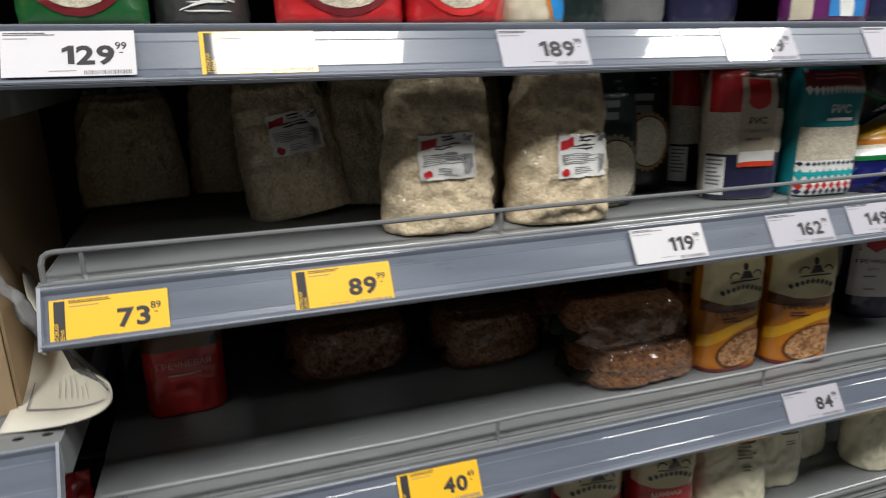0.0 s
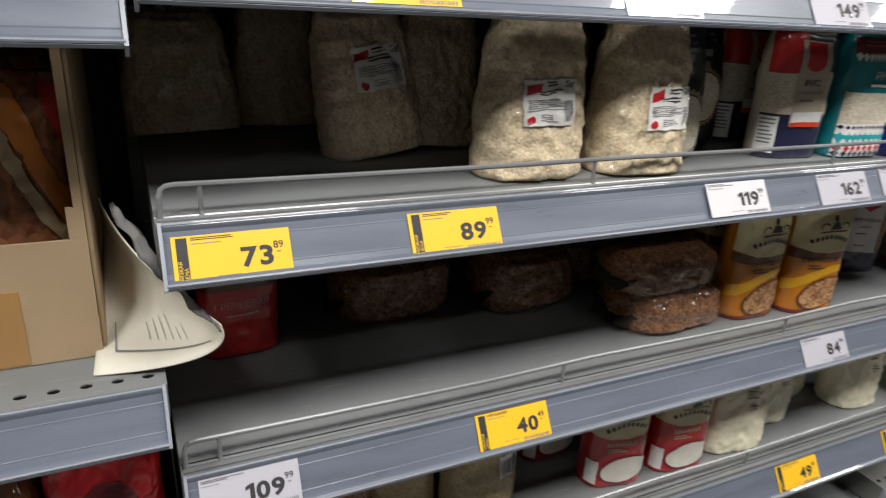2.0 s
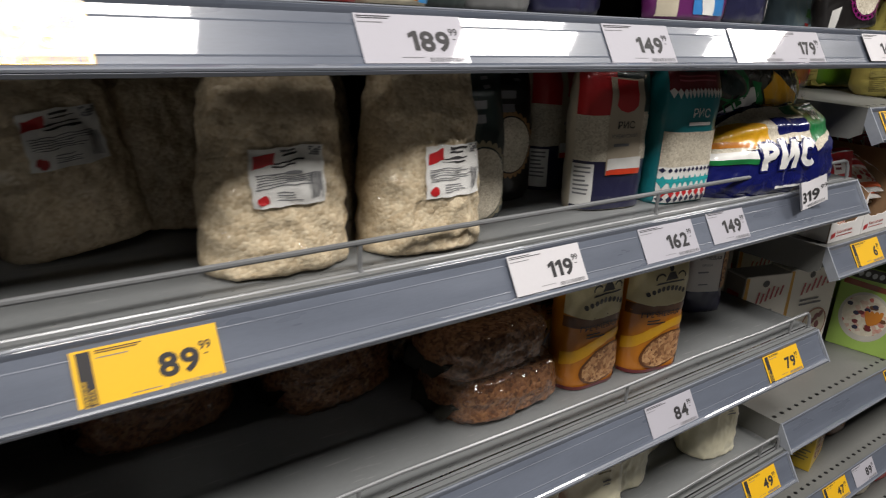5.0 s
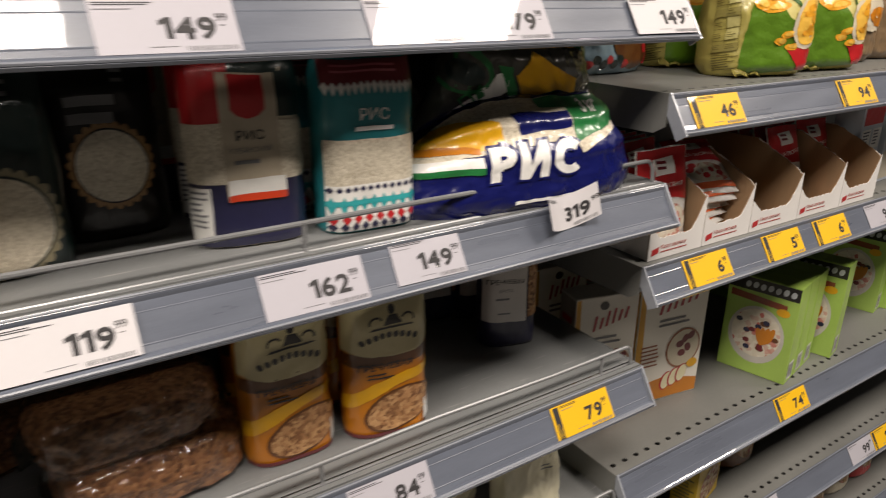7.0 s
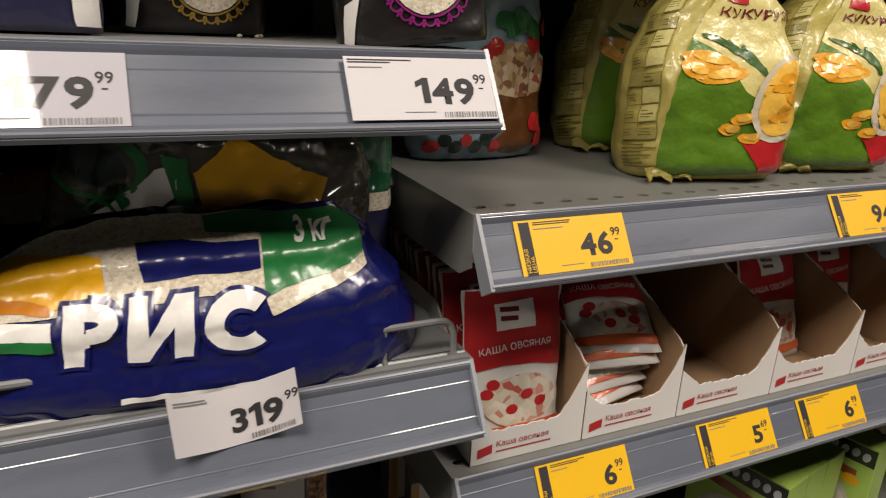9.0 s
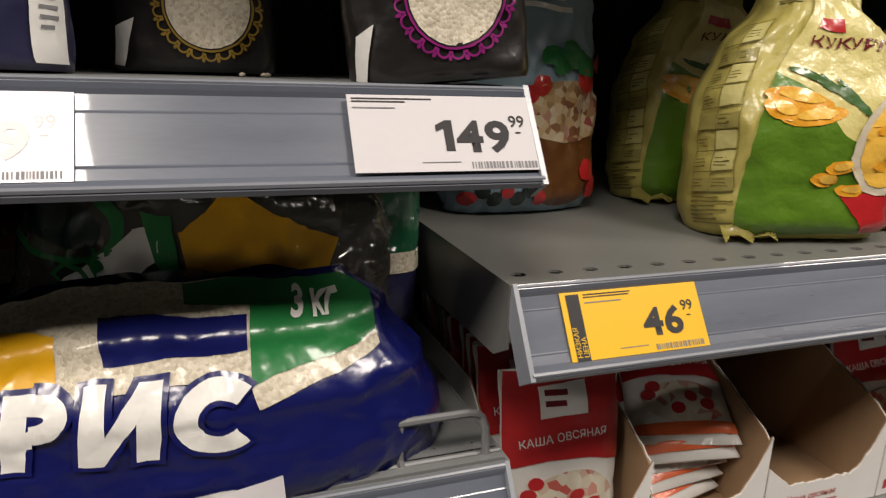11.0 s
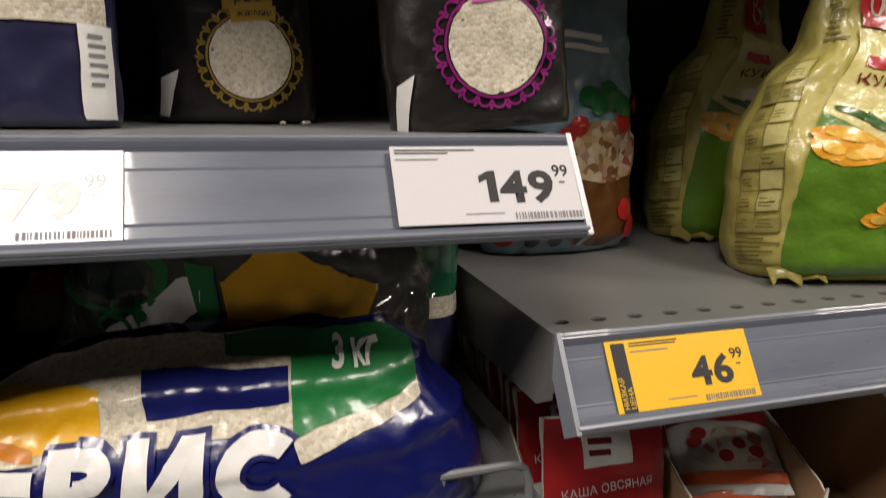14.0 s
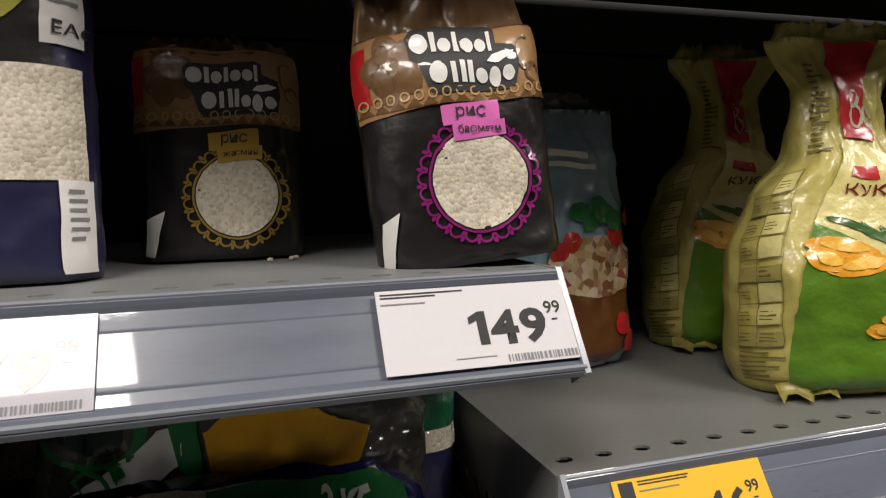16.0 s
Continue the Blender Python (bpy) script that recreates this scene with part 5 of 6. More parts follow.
printed(b, [poly((0.002, 0.16), (0.004, 0.04), (0.014, 0.004), (0.040, 0.002), (0.040, 0.16))], ORANGE, t, "orange_edge", "", 0.0008)
printed(b, [poly((0.006, 0.16), (0.008, 0.04), (0.018, 0.003), (0.040, 0.002), (0.040, 0.16))], film("azure_print", (0.02, 0.25, 0.62)), t, "blue_corner", "", 0.0013)
# spilled grains
for gx, gy in ((1.188, 0.139), (1.202, 0.144), (1.205, 0.150)):
    bm = bmesh.new()
    bmesh.ops.create_icosphere(bm, subdivisions=1, radius=0.0017, matrix=Matrix.Diagonal((1.5, 1, 0.9, 1)))
    ob = new("rice_grain", finish(bm, "rice_grain", RICE))
    ob.matrix_basis = pose(gx, gy, A0 + 0.0015, 0, 0, gx * 900)
    tagged(ob, "spilled white grain of rice on the shelf", "grain", "spilled grains")

# -- second bay: corn flake bags --
B0, B1, B2, B3, B4 = LEVEL_B


def corn_bag(x, y, rz, w=0.165, h=0.282, d=0.090, seed=1.0, lean=0.0, rx=-3):
    t, b = goods("corn_flakes_bag", x, y, B0, w, h, d, LIME, "pale yellow and green film bag of corn flakes, pinched top", "food bag", "neck", rz, rx, seed, 0.0046, 5.0, "bags of corn flakes", lean)
    e = w / 2
    # the fold between the small-print side and the picture side
    printed(b, [poly((-e * 0.20, 0.003), (e * 0.92, 0.010), (e * 0.95, h * 0.26), (e * 0.62, h * 0.22), (e * 0.34, h * 0.30), (e * 0.16, h * 0.42), (-e * 0.06, h * 0.47))], LEAF, t, "green_field", "leaf-green lower panel", 0.0009)
    printed(b, [poly((-e * 0.06, h * 0.47), (e * 0.16, h * 0.42), (e * 0.34, h * 0.30), (e * 0.62, h * 0.22), (e * 0.95, h * 0.26), (e * 0.96, h * 0.40), (e * 0.86, h * 0.54), (e * 0.50, h * 0.66), (e * 0.12, h * 0.70))], PALE, t, "pale_field", "", 0.0009)
    printed(b, [poly((e * 0.14, h * 0.71), (e * 0.48, h * 0.69), (e * 0.46, h * 0.84), (e * 0.66, h * 0.99), (e * 0.08, h * 0.99))], RED, t, "red_top", "red patch near the top", 0.0009)
    printed(b, [ring(e * 0.34, h * 0.765, 0.0045, 0.0085, 0.0022, 0, 360), ring(e * 0.33, h * 0.815, 0.0040, 0.0060, 0.0022, 0, 360), ring(e * 0.48, h * 0.765, 0.0045, 0.0085, 0.0022, 0, 360)], CREAM, t, "pale_mark", "pale round letters", 0.0013)
    # table of small print on the side
    slope = 0.10
    def shear(c):
        return [(px, pz + slope * (px + e * 0.5)) for px, pz in c[0]], c[1]
    tab = [shear(rect(-e * 0.86, -e * 0.24, h * (0.13 + 0.060 * k), h * (0.13 + 0.060 * k) + 0.0007)) for k in range(9)]
    tab += [shear(rect(px, px + 0.0006, h * 0.13, h * 0.61)) for px in (-e * 0.86, -e * 0.55, -e * 0.24)]
    printed(b, tab, OLIVE, t, "print_grid", "olive lines of a table", 0.0011)
    rr = random.Random(int(seed * 7))
    small = []
    for k in range(8):
        for c in (-e * 0.83, -e * 0.51):
            if rr.random() < 0.75:
                small += [shear(q) for q in bar_rows(c, c + e * rr.uniform(0.16, 0.24), h * (0.140 + 0.060 * k), h * (0.168 + 0.060 * k), 3, rr.randint(0, 999), 0.32)]
    printed(b, small, OLIVE, t, "fine_print", "", 0.0011)
    cell = film("pale_cell_print", (0.58, 0.52, 0.20), 0.36, 0.35, 0.45, 60)
    band = film("olive_band_print", (0.34, 0.29, 0.085), 0.36, 0.35, 0.45, 60)
    for k in (0, 3, 6):
        printed(b, [shear(rect(-e * 0.86, -e * 0.24, h * (0.131 + 0.060 * k), h * (0.172 + 0.060 * k)))], band, t, "shade_band", "", 0.00102)
    for k in (1, 2, 4, 5, 7):
        printed(b, [shear(rect(-e * 0.53, -e * 0.26, h * (0.134 + 0.060 * k), h * (0.187 + 0.060 * k)))], cell, t, "pale_cell", "", 0.00105)
    printed(b, [shear(q) for q in bar_rows(-e * 0.84, -e * 0.20, h * 0.03, h * 0.115, 7, 8, 0.4)], OLIVE, t, "foot_print", "", 0.0011)
    printed(b, bar_rows(-e * 0.36, e * 0.02, h * 0.66, h * 0.92, 16, 4, 0.35), OLIVE, t, "upper_print", "", 0.0011)
    corn = film("corn_print", (0.80, 0.36, 0.03), 0.30, 0.6, 0.5, 60)
    gold = film("corn_light_print", (0.86, 0.50, 0.08), 0.30, 0.6, 0.5, 60)
    for k, (cx, cz, a, c, tr) in enumerate(((0.16, 0.40, 0.019, 0.008, -0.35), (0.22, 0.355, 0.017, 0.008, 0.25), (0.10, 0.37, 0.012, 0.007, -0.9), (0.28, 0.18, 0.007, 0.007, 0), (0.33, 0.215, 0.008, 0.0055, 0.6), (0.38, 0.15, 0.007, 0.006, 0.2))):
        printed(b, [oval(e * (cx * 1.4 - 0.14), h * cz, a * 0.78, c * 0.82, 16, turn=tr)], corn, t, "corn_print", "orange corn picture", 0.0013 + 0.0002 * k)
        printed(b, [oval(e * (cx * 1.4 - 0.14) + 0.001, h * cz + 0.001, a * 0.5, c * 0.48, 14, turn=tr)], gold, t, "corn_light", "", 0.0019 + 0.0002 * k)
    deep = film("deep_leaf_print", (0.04, 0.12, 0.02))
    for k in range(4):
        printed(b, [oval(e * (0.16 + 0.07 * k), h * (0.455 - 0.016 * k), 0.015, 0.0022, 12, turn=-0.5 - 0.22 * k)], deep, t, "leaf_print", "", 0.0018)
    printed(b, [oval(e * 0.60, h * 0.28, 0.017, 0.038, 24, turn=-0.15)], CREAM, t, "bowl_rim", "", 0.0024)
    printed(b, [oval(e * 0.61, h * 0.285, 0.014, 0.033, 24, turn=-0.15)], gold, t, "bowl_print", "", 0.0029)
    for k in range(5):
        printed(b, [oval(e * (0.56 + 0.04 * (k % 3)), h * (0.22 + 0.032 * k), 0.0055, 0.004, 10, turn=k)], corn, t, "flake_print", "", 0.0033)
    printed(b, [poly((e * 0.34, h * 0.14), (e * 0.85, h * 0.14), (e * 0.80, h * 0.03), (e * 0.50, h * 0.035))], RED, t, "red_bowl", "", 0.0020)
    printed(b, [words("КУКУРУЗНЫЕ", e * 0.12, h * 0.545, 0.0078, 0.01, turn=-0.06)], MAROON, t, "title", "dark red lettering", 0.0018)
    printed(b, [poly((e * 0.14, h * 0.595), (e * 0.36, h * 0.585), (e * 0.36, h * 0.615), (e * 0.16, h * 0.625))], RED, t, "brand_flag", "", 0.0018)
    crest(t, LIME, w * 0.66, 0.018, h - 0.006, 0.020, seed * 3)
    # gathered corner of film at the foot
    bm = bmesh.new()
    rows = []
    for q in range(7):
        k = q / 6
        px = -e * 0.92 + k * e * 0.55
        rows.append([bm.verts.new((px, -d * 0.40 - 0.012 * g * (0.6 + 0.5 * math.sin(q * 2.3 + seed)), 0.012 - 0.0105 * g + 0.003 * math.sin(q * 1.9 + seed * 3 + g))) for g in (0, 0.5, 1)])
    for p, q in zip(rows, rows[1:]):
        for g in (0, 1):
            bm.faces.new((p[g], q[g], q[g + 1], p[g + 1]))
    bmesh.ops.solidify(bm, geom=bm.faces[:], thickness=0.0008)
    part("sealed_foot", bm, LIME, t, smooth=True)
    return t


corn_bag(1.606, 0.098, -15, 0.152, 0.262, 0.110, seed=1.3)
corn_bag(1.772, 0.104, -13, 0.152, 0.265, 0.110, seed=2.7)
corn_bag(1.632, 0.250, -14, 0.155, 0.280, 0.11, seed=4.1)
corn_bag(1.795, 0.256, -12, 0.155, 0.280, 0.11, seed=5.9)
t, b = goods("muesli_bag", 1.430, 0.232, B0, 0.148, 0.225, 0.085, SKY, "sky-blue film bag of muesli with a bowl and berries", "food bag", "stand", 4, -3, 6, 0.005, 3)
printed(b, [oval(0.024, 0.055, 0.048, 0.050)], BROWN, t, "bowl_print", "wooden bowl picture", 0.0009)
printed(b, [oval(0.024, 0.086, 0.050, 0.026)], GRANOLA, t, "muesli_print", "picture of muesli", 0.0014)
for k, (cx, cz) in enumerate(((0.0, 0.108), (0.046, 0.112), (-0.012, 0.100), (0.060, 0.020), (0.05, 0.035), (0.064, 0.128))):
    printed(b, [oval(cx, cz, 0.010, 0.009, 14)], RED, t, "berry_print", "red berry picture", 0.0016 + 0.0002 * k)
for k in range(4):
    printed(b, [oval(0.012 + 0.010 * k, 0.132 - 0.006 * (k % 2), 0.013, 0.008, 12, turn=k * 0.8)], GREEN, t, "leaf_print", "", 0.0020 + 0.0002 * k)
for k in range(7):
    printed(b, [oval(-0.060 + 0.010 * k, 0.014 + 0.006 * (k % 2), 0.006, 0.006, 10)], DKGREEN if k % 3 else RED, t, "berry_print", "", 0.0016)
printed(b, bar_rows(-0.02, 0.05, 0.165, 0.185, 2, 3, 0.5), WHITE_INK, t, "title_print", "", 0.0012)
crest(t, GREYFILM, 0.13, 0.02, 0.22, 0.02, 2.2)
for k, (bx_, by_) in enumerate(((1.935, 0.150), (2.09, 0.16), (2.25, 0.16), (2.40, 0.17))):
    t, b = goods("cereal_bag", bx_, by_, B0, 0.15, 0.26, 0.10, film("cocoa_film", (0.22, 0.145, 0.08), 0.35, 0.5, 0.6, 30), "tan and brown film bag of chocolate cereal", "food bag", "neck", -8, -3, 3 + k, 0.006, 2.3, "bags of chocolate cereal")
    printed(b, bar_rows(-0.065, -0.012, 0.03, 0.18, 22, k, 0.45), film("cocoa_ink", (0.10, 0.06, 0.035)), t, "fine_print", "", 0.0011)
    printed(b, [oval(0.03, 0.10, 0.035, 0.05)], CREAM, t, "pale_panel", "", 0.0011)
    printed(b, [oval(0.042, 0.075, 0.02, 0.016), ], ORANGE, t, "picture", "", 0.0016)


# -- second bay: porridge sachets in display trays --
def tray(x0, x1, seed, front=0.030, depth=0.24):
    """A torn-open white display box, brown inside."""
    w = x1 - x0
    t = thing("display_tray", pose(x0, 0.032, B1 + 0.0008), "white torn-open cardboard display tray, brown inside", "display box", "porridge display trays")
    rr = random.Random(seed)
    hi = 0.118

    def panel(name, cols, axis, at, th, m, label=""):
        """A sheet built of upright columns (p, low, high)."""
        bm = bmesh.new()

        def put(p, z, o):
            return bm.verts.new((at + o, p, z) if axis == "x" else (p, at + o, z))

        rows = [[put(p, lo, 0), put(p, hi_, 0), put(p, hi_, th), put(p, lo, th)] for p, lo, hi_ in cols]
        for q, r in zip(rows, rows[1:]):
            for i in range(4):
                bm.faces.new((q[i], q[(i + 1) % 4], r[(i + 1) % 4], r[i]))
        bm.faces.new(rows[0])
        bm.faces.new(rows[-1])
        return part(name, bm, m, t, label)

    out = []
    for k in range(33):
        u = k / 32
        rise = 0.020 * max(0, (0.22 - u) / 0.22) ** 1.3 + 0.048 * max(0, (u - 0.72) / 0.28) ** 1.6
        out.append((u * w, 0.0, front + rise + rr.uniform(-0.0013, 0.0013)))
    panel("front_panel", out, "y", 0, 0.0012, WHITEBOARD, "white printed front, torn edge")
    panel("front_lining", [(p, a, b - 0.0006) for p, a, b in out], "y", 0.0013, 0.0012, CARDBOARD)
    start = {0: front + 0.018, 1: front + 0.046}
    for sd, at, th, m in ((0, 0.0, 0.0012, WHITEBOARD), (0, 0.0013, 0.0012, CARDBOARD), (1, w - 0.0013, 0.0012, WHITEBOARD), (1, w - 0.0026, 0.0012, CARDBOARD)):
        cols = [(0.0027 + 0.085 * k / 16, 0.001, start[sd] + (hi - start[sd]) * (k / 16) ** 0.85 + rr.uniform(-0.0012, 0.0012)) for k in range(17)] + [(depth, 0.001, hi)]
        panel("side_panel", cols, "x", at, th, m)
    panel("back_panel", [(0.003, 0.001, hi), (w - 0.003, 0.001, hi)], "y", depth - 0.002, 0.0015, CARDBOARD)
    part("tray_floor", box_bm(0.003, w - 0.003, 0.003, depth - 0.003, 0, 0.0015), CARDBOARD, t)
    s = Flat()
    printed(s, [poly((0.006, 0.006), (0.020, 0.009), (0.020, 0.018), (0.006, 0.015))], RED, t, "brand_flag", "red flag mark", 0.0004)
    if w > 0.09:
        printed(s, [words("Каша овсяная", 0.024, 0.0145, 0.0056, 0.006, turn=0.0)] + bar_rows(0.024, 0.080, 0.008, 0.0105, 1, 2, 0.6), film("brick_red_print", (0.42, 0.04, 0.03)), t, "title", "dark red lettering", 0.0005)
    return t


def sachet(x, y, z, rz, rx, seed, w=0.088, h=0.128, front=True, ry=0.0):
    t = thing("porridge_sachet", pose(x, y, z, rx, ry, rz), "red and white film sachet of oat porridge", "sachet", "porridge sachets")
    b = Bag(w, h, 0.022, "sachet", seed, 0.0022, 2.0)
    b.nu, b.nv = 18, 20
    b.us = [-math.cos(math.pi * i / b.nu) for i in range(b.nu + 1)]
    part("bag_film", b.body(), WHITE_INK, t, smooth=True)
    e = w / 2 * 0.93
    printed(b, [poly((-e, h * 0.995), (-e, h * 0.50), (-e * 0.3, h * 0.53), (e * 0.4, h * 0.52), (e, h * 0.49), (e, h * 0.995))], RED, t, "red_top", "red upper half", 0.0007)
    printed(b, [poly((-e * 0.42, h * 0.90), (e * 0.40, h * 0.92), (e * 0.40, h * 0.76), (-e * 0.42, h * 0.745))], WHITE_INK, t, "brand_panel", "white panel", 0.0012)
    printed(b, bar_rows(-e * 0.33, e * 0.25, h * 0.78, h * 0.88, 2, 4, 0.55), MAROON, t, "brand_mark", "", 0.0016)
    printed(b, [words("КАША ОВСЯНАЯ", 0, h * 0.62, 0.0062, 0.006, "center", turn=0.06)], WHITE_INK, t, "title", "white lettering", 0.0012)
    printed(b, [oval(0.004, h * 0.30, e * 0.80, h * 0.17)], OATART, t, "porridge_print", "picture of porridge with berries", 0.0012)
    for k, (cx, cz) in enumerate(((-0.5, 0.42), (-0.62, 0.36), (0.2, 0.34), (0.5, 0.28), (-0.1, 0.25))):
        printed(b, [oval(e * cx, h * cz, 0.006, 0.005, 10)], RED, t, "berry_print", "", 0.0016)
    printed(b, [poly((-e, h * 0.055), (e, h * 0.075), (e, h * 0.155), (-e, h * 0.135))], film("coral_print", (0.78, 0.15, 0.05)), t, "coral_strip", "", 0.0013)
    return t


EDGES = (1.345, 1.460, 1.572, 1.700, 1.828, 1.945)
for k, (p, q) in enumerate(zip(EDGES, EDGES[1:])):
    tray(p + 0.001, q - 0.001, k + 3)
# first tray: one sachet in front, a rank behind
sachet(1.399, 0.056, B1 - 0.001, -4, -8, 3, w=0.098, h=0.146)
for k in range(8):
    sachet(1.398 + 0.002 * (k % 3), 0.098 + 0.020 * k, B1 + 0.003, 3 - k, -10, 5 + k, w=0.096, h=0.146)
# second tray: a few lying flat
for k in range(5):
    sachet(1.517, 0.060 + 0.004 * (k % 3), B1 + 0.014 + 0.0125 * k, 12 - 7 * k, -72 + 4 * k, 20 + k, w=0.092, h=0.11)
# sheet of card left in the second tray
lf = new("leaflet", finish(box_bm(-0.03, 0.03, -0.0008, 0.0008, 0, 0.15), "leaflet", paint("grey_card", (0.42, 0.42, 0.43), 0.5)))
lf.matrix_basis = pose(1.545, 0.185, B1 + 0.002, -8, 0, -12)
tagged(lf, "grey printed leaflet standing in a tray", "leaflet")
# fourth and fifth trays
for k in range(6):
    sachet(1.762 + 0.004 * (k % 2), 0.085 + 0.026 * k, B1 + 0.003, 2 - 2 * k, -16, 30 + k, w=0.094, h=0.135)
for k in range(4):
    sachet(1.886, 0.115 + 0.03 * k, B1 + 0.003, -3 + k, -12, 40 + k, w=0.094, h=0.132)


def carton(name, x, y, z, w, h, d, m, label, cat, group="", rz=0.0, rx=0.0):
    """A printed folding box; returns it with its front and left faces."""
    t = thing(name, pose(x, y, z + 0.0006, rx, 0, rz), label, cat, group)
    bm = box_bm(-w / 2, w / 2, -d / 2, d / 2, 0, h, 0.0012)
    part("carton", bm, m, t)
    part("top_flap", box_bm(-w / 2 + 0.002, w / 2 - 0.002, -d / 2 + 0.001, d * 0.15, h, h + 0.0006), m, t)
    front = Flat(Matrix.Translation((0, -d / 2, 0)))
    left = Flat(Matrix.Translation((-w / 2, 0, 0)) @ pose(0, 0, 0, 0, 0, -90))
    return t, front, left


BOXWHITE = paint("white_carton", (0.82, 0.78, 0.70), 0.45, coat=0.2, coat_rough=0.2, var=0.04)
BOXORANGE = paint("amber_carton", (0.66, 0.34, 0.04), 0.45, coat=0.2, coat_rough=0.2, var=0.06)
BOXGREEN = paint("apple_green_carton", (0.36, 0.54, 0.11), 0.45, coat=0.2, coat_rough=0.2, var=0.10)


def cereal_box(x, y, rz, w, h, d, seed, side=None):
    t, f, s = carton("cereal_box", x, y, B2, w, h, d, BOXWHITE, "white and amber carton of porridge with fruit pictures", "carton", "amber porridge cartons", rz)
    e = w / 2
    # default side is the carton's white dimmed, with the side's shade in its colour
    printed(s, [rect(-d / 2 + 0.002, d / 2 - 0.002, 0.002, h - 0.003)], side or film("shaded_white_print", (0.50, 0.44, 0.36)), t, "side_panel", "plain side panel", 0.0005)
    printed(s, bar_rows(-d * 0.3, d * 0.3, h * 0.7, h * 0.85, 2, 2, 0.6), RED, t, "side_title", "", 0.0009)
    printed(f, [poly((-e + 0.001, 0.002), (e - 0.001, 0.002), (e - 0.001, h * 0.12), (0, h * 0.20), (-e + 0.001, h * 0.16))], ORANGE, t, "orange_foot", "", 0.0005)
    printed(f, [poly((-e + 0.001, h - 0.002), (-e + 0.001, h * 0.16), (-e * 0.78, h * 0.18), (-e * 0.85, h - 0.002))], BOXORANGE, t, "amber_edge", "", 0.0006)
    printed(f, [poly((-e * 0.44 + e * 0.20 * k, h * (0.745 + 0.014 * k)), (-e * 0.36 + e * 0.20 * k, h * (0.748 + 0.014 * k)), (-e * 0.28 + e * 0.20 * k, h * (0.83 + 0.014 * k + 0.03 * (k in (0, 2, 3)))), (-e * 0.36 + e * 0.20 * k, h * (0.83 + 0.014 * k + 0.03 * (k in (0, 2, 3))))) for k in range(6)], film("logo_red_print", (0.42, 0.03, 0.04)), t, "logo_shape", "maroon slanting logo", 0.0009)
    printed(f, [oval(-e * 0.1, h * 0.93, 0.008, 0.007)], INK, t, "dark_mark", "", 0.0009)
    printed(f, bar_rows(-e * 0.4, e * 0.7, h * 0.62, h * 0.70, 2, 3, 0.45), INK_GREY, t, "subtitle", "", 0.0009)
    printed(f, [oval(e * 0.42, h * 0.42, e * 0.52, h * 0.17)], film("ring_brown_print", (0.30, 0.10, 0.04)), t, "bowl_rim", "", 0.0009)
    printed(f, [oval(e * 0.42, h * 0.42, e * 0.47, h * 0.155)], CREAM, t, "bowl_print", "", 0.0012)
    for k, (cx, cz) in enumerate(((0.3, 0.46), (0.45, 0.50), (0.55, 0.42), (0.38, 0.38), (0.62, 0.52))):
        printed(f, [oval(e * cx, h * cz, 0.009, 0.007, 12, turn=k)], MAROON, t, "berry_print", "", 0.0015)
    for k in range(3):
        printed(f, [oval(e * (0.0 + 0.22 * k), h * (0.16 + 0.02 * k), 0.012, 0.019, 14, turn=-0.3)], RED, t, "apple_print", "", 0.0013 + 0.0004 * k)
        printed(f, [oval(e * (0.02 + 0.22 * k), h * (0.16 + 0.02 * k), 0.010, 0.017, 14, turn=-0.3)], film("apple_flesh_print", (0.78, 0.72, 0.48)), t, "apple_flesh", "", 0.0015 + 0.0004 * k)
    printed(f, [oval(e * 0.75, h * 0.27, 0.012, 0.009)], OKHRA, t, "apricot_print", "", 0.0022)
    printed(f, bar_rows(-e * 0.85, -e * 0.3, h * 0.30, h * 0.50, 6, 5, 0.4), film("ring_brown_print", (0.30, 0.10, 0.04)), t, "side_note", "", 0.0010)
    return t


cereal_box(1.405, 0.165, -14, 0.115, 0.238, 0.05, 1)
cereal_box(1.558, 0.155, -9, 0.150, 0.232, 0.05, 2, BOXORANGE)
cereal_box(1.425, 0.300, -6, 0.115, 0.238, 0.05, 3)
cereal_box(1.578, 0.285, -6, 0.150, 0.232, 0.05, 4)


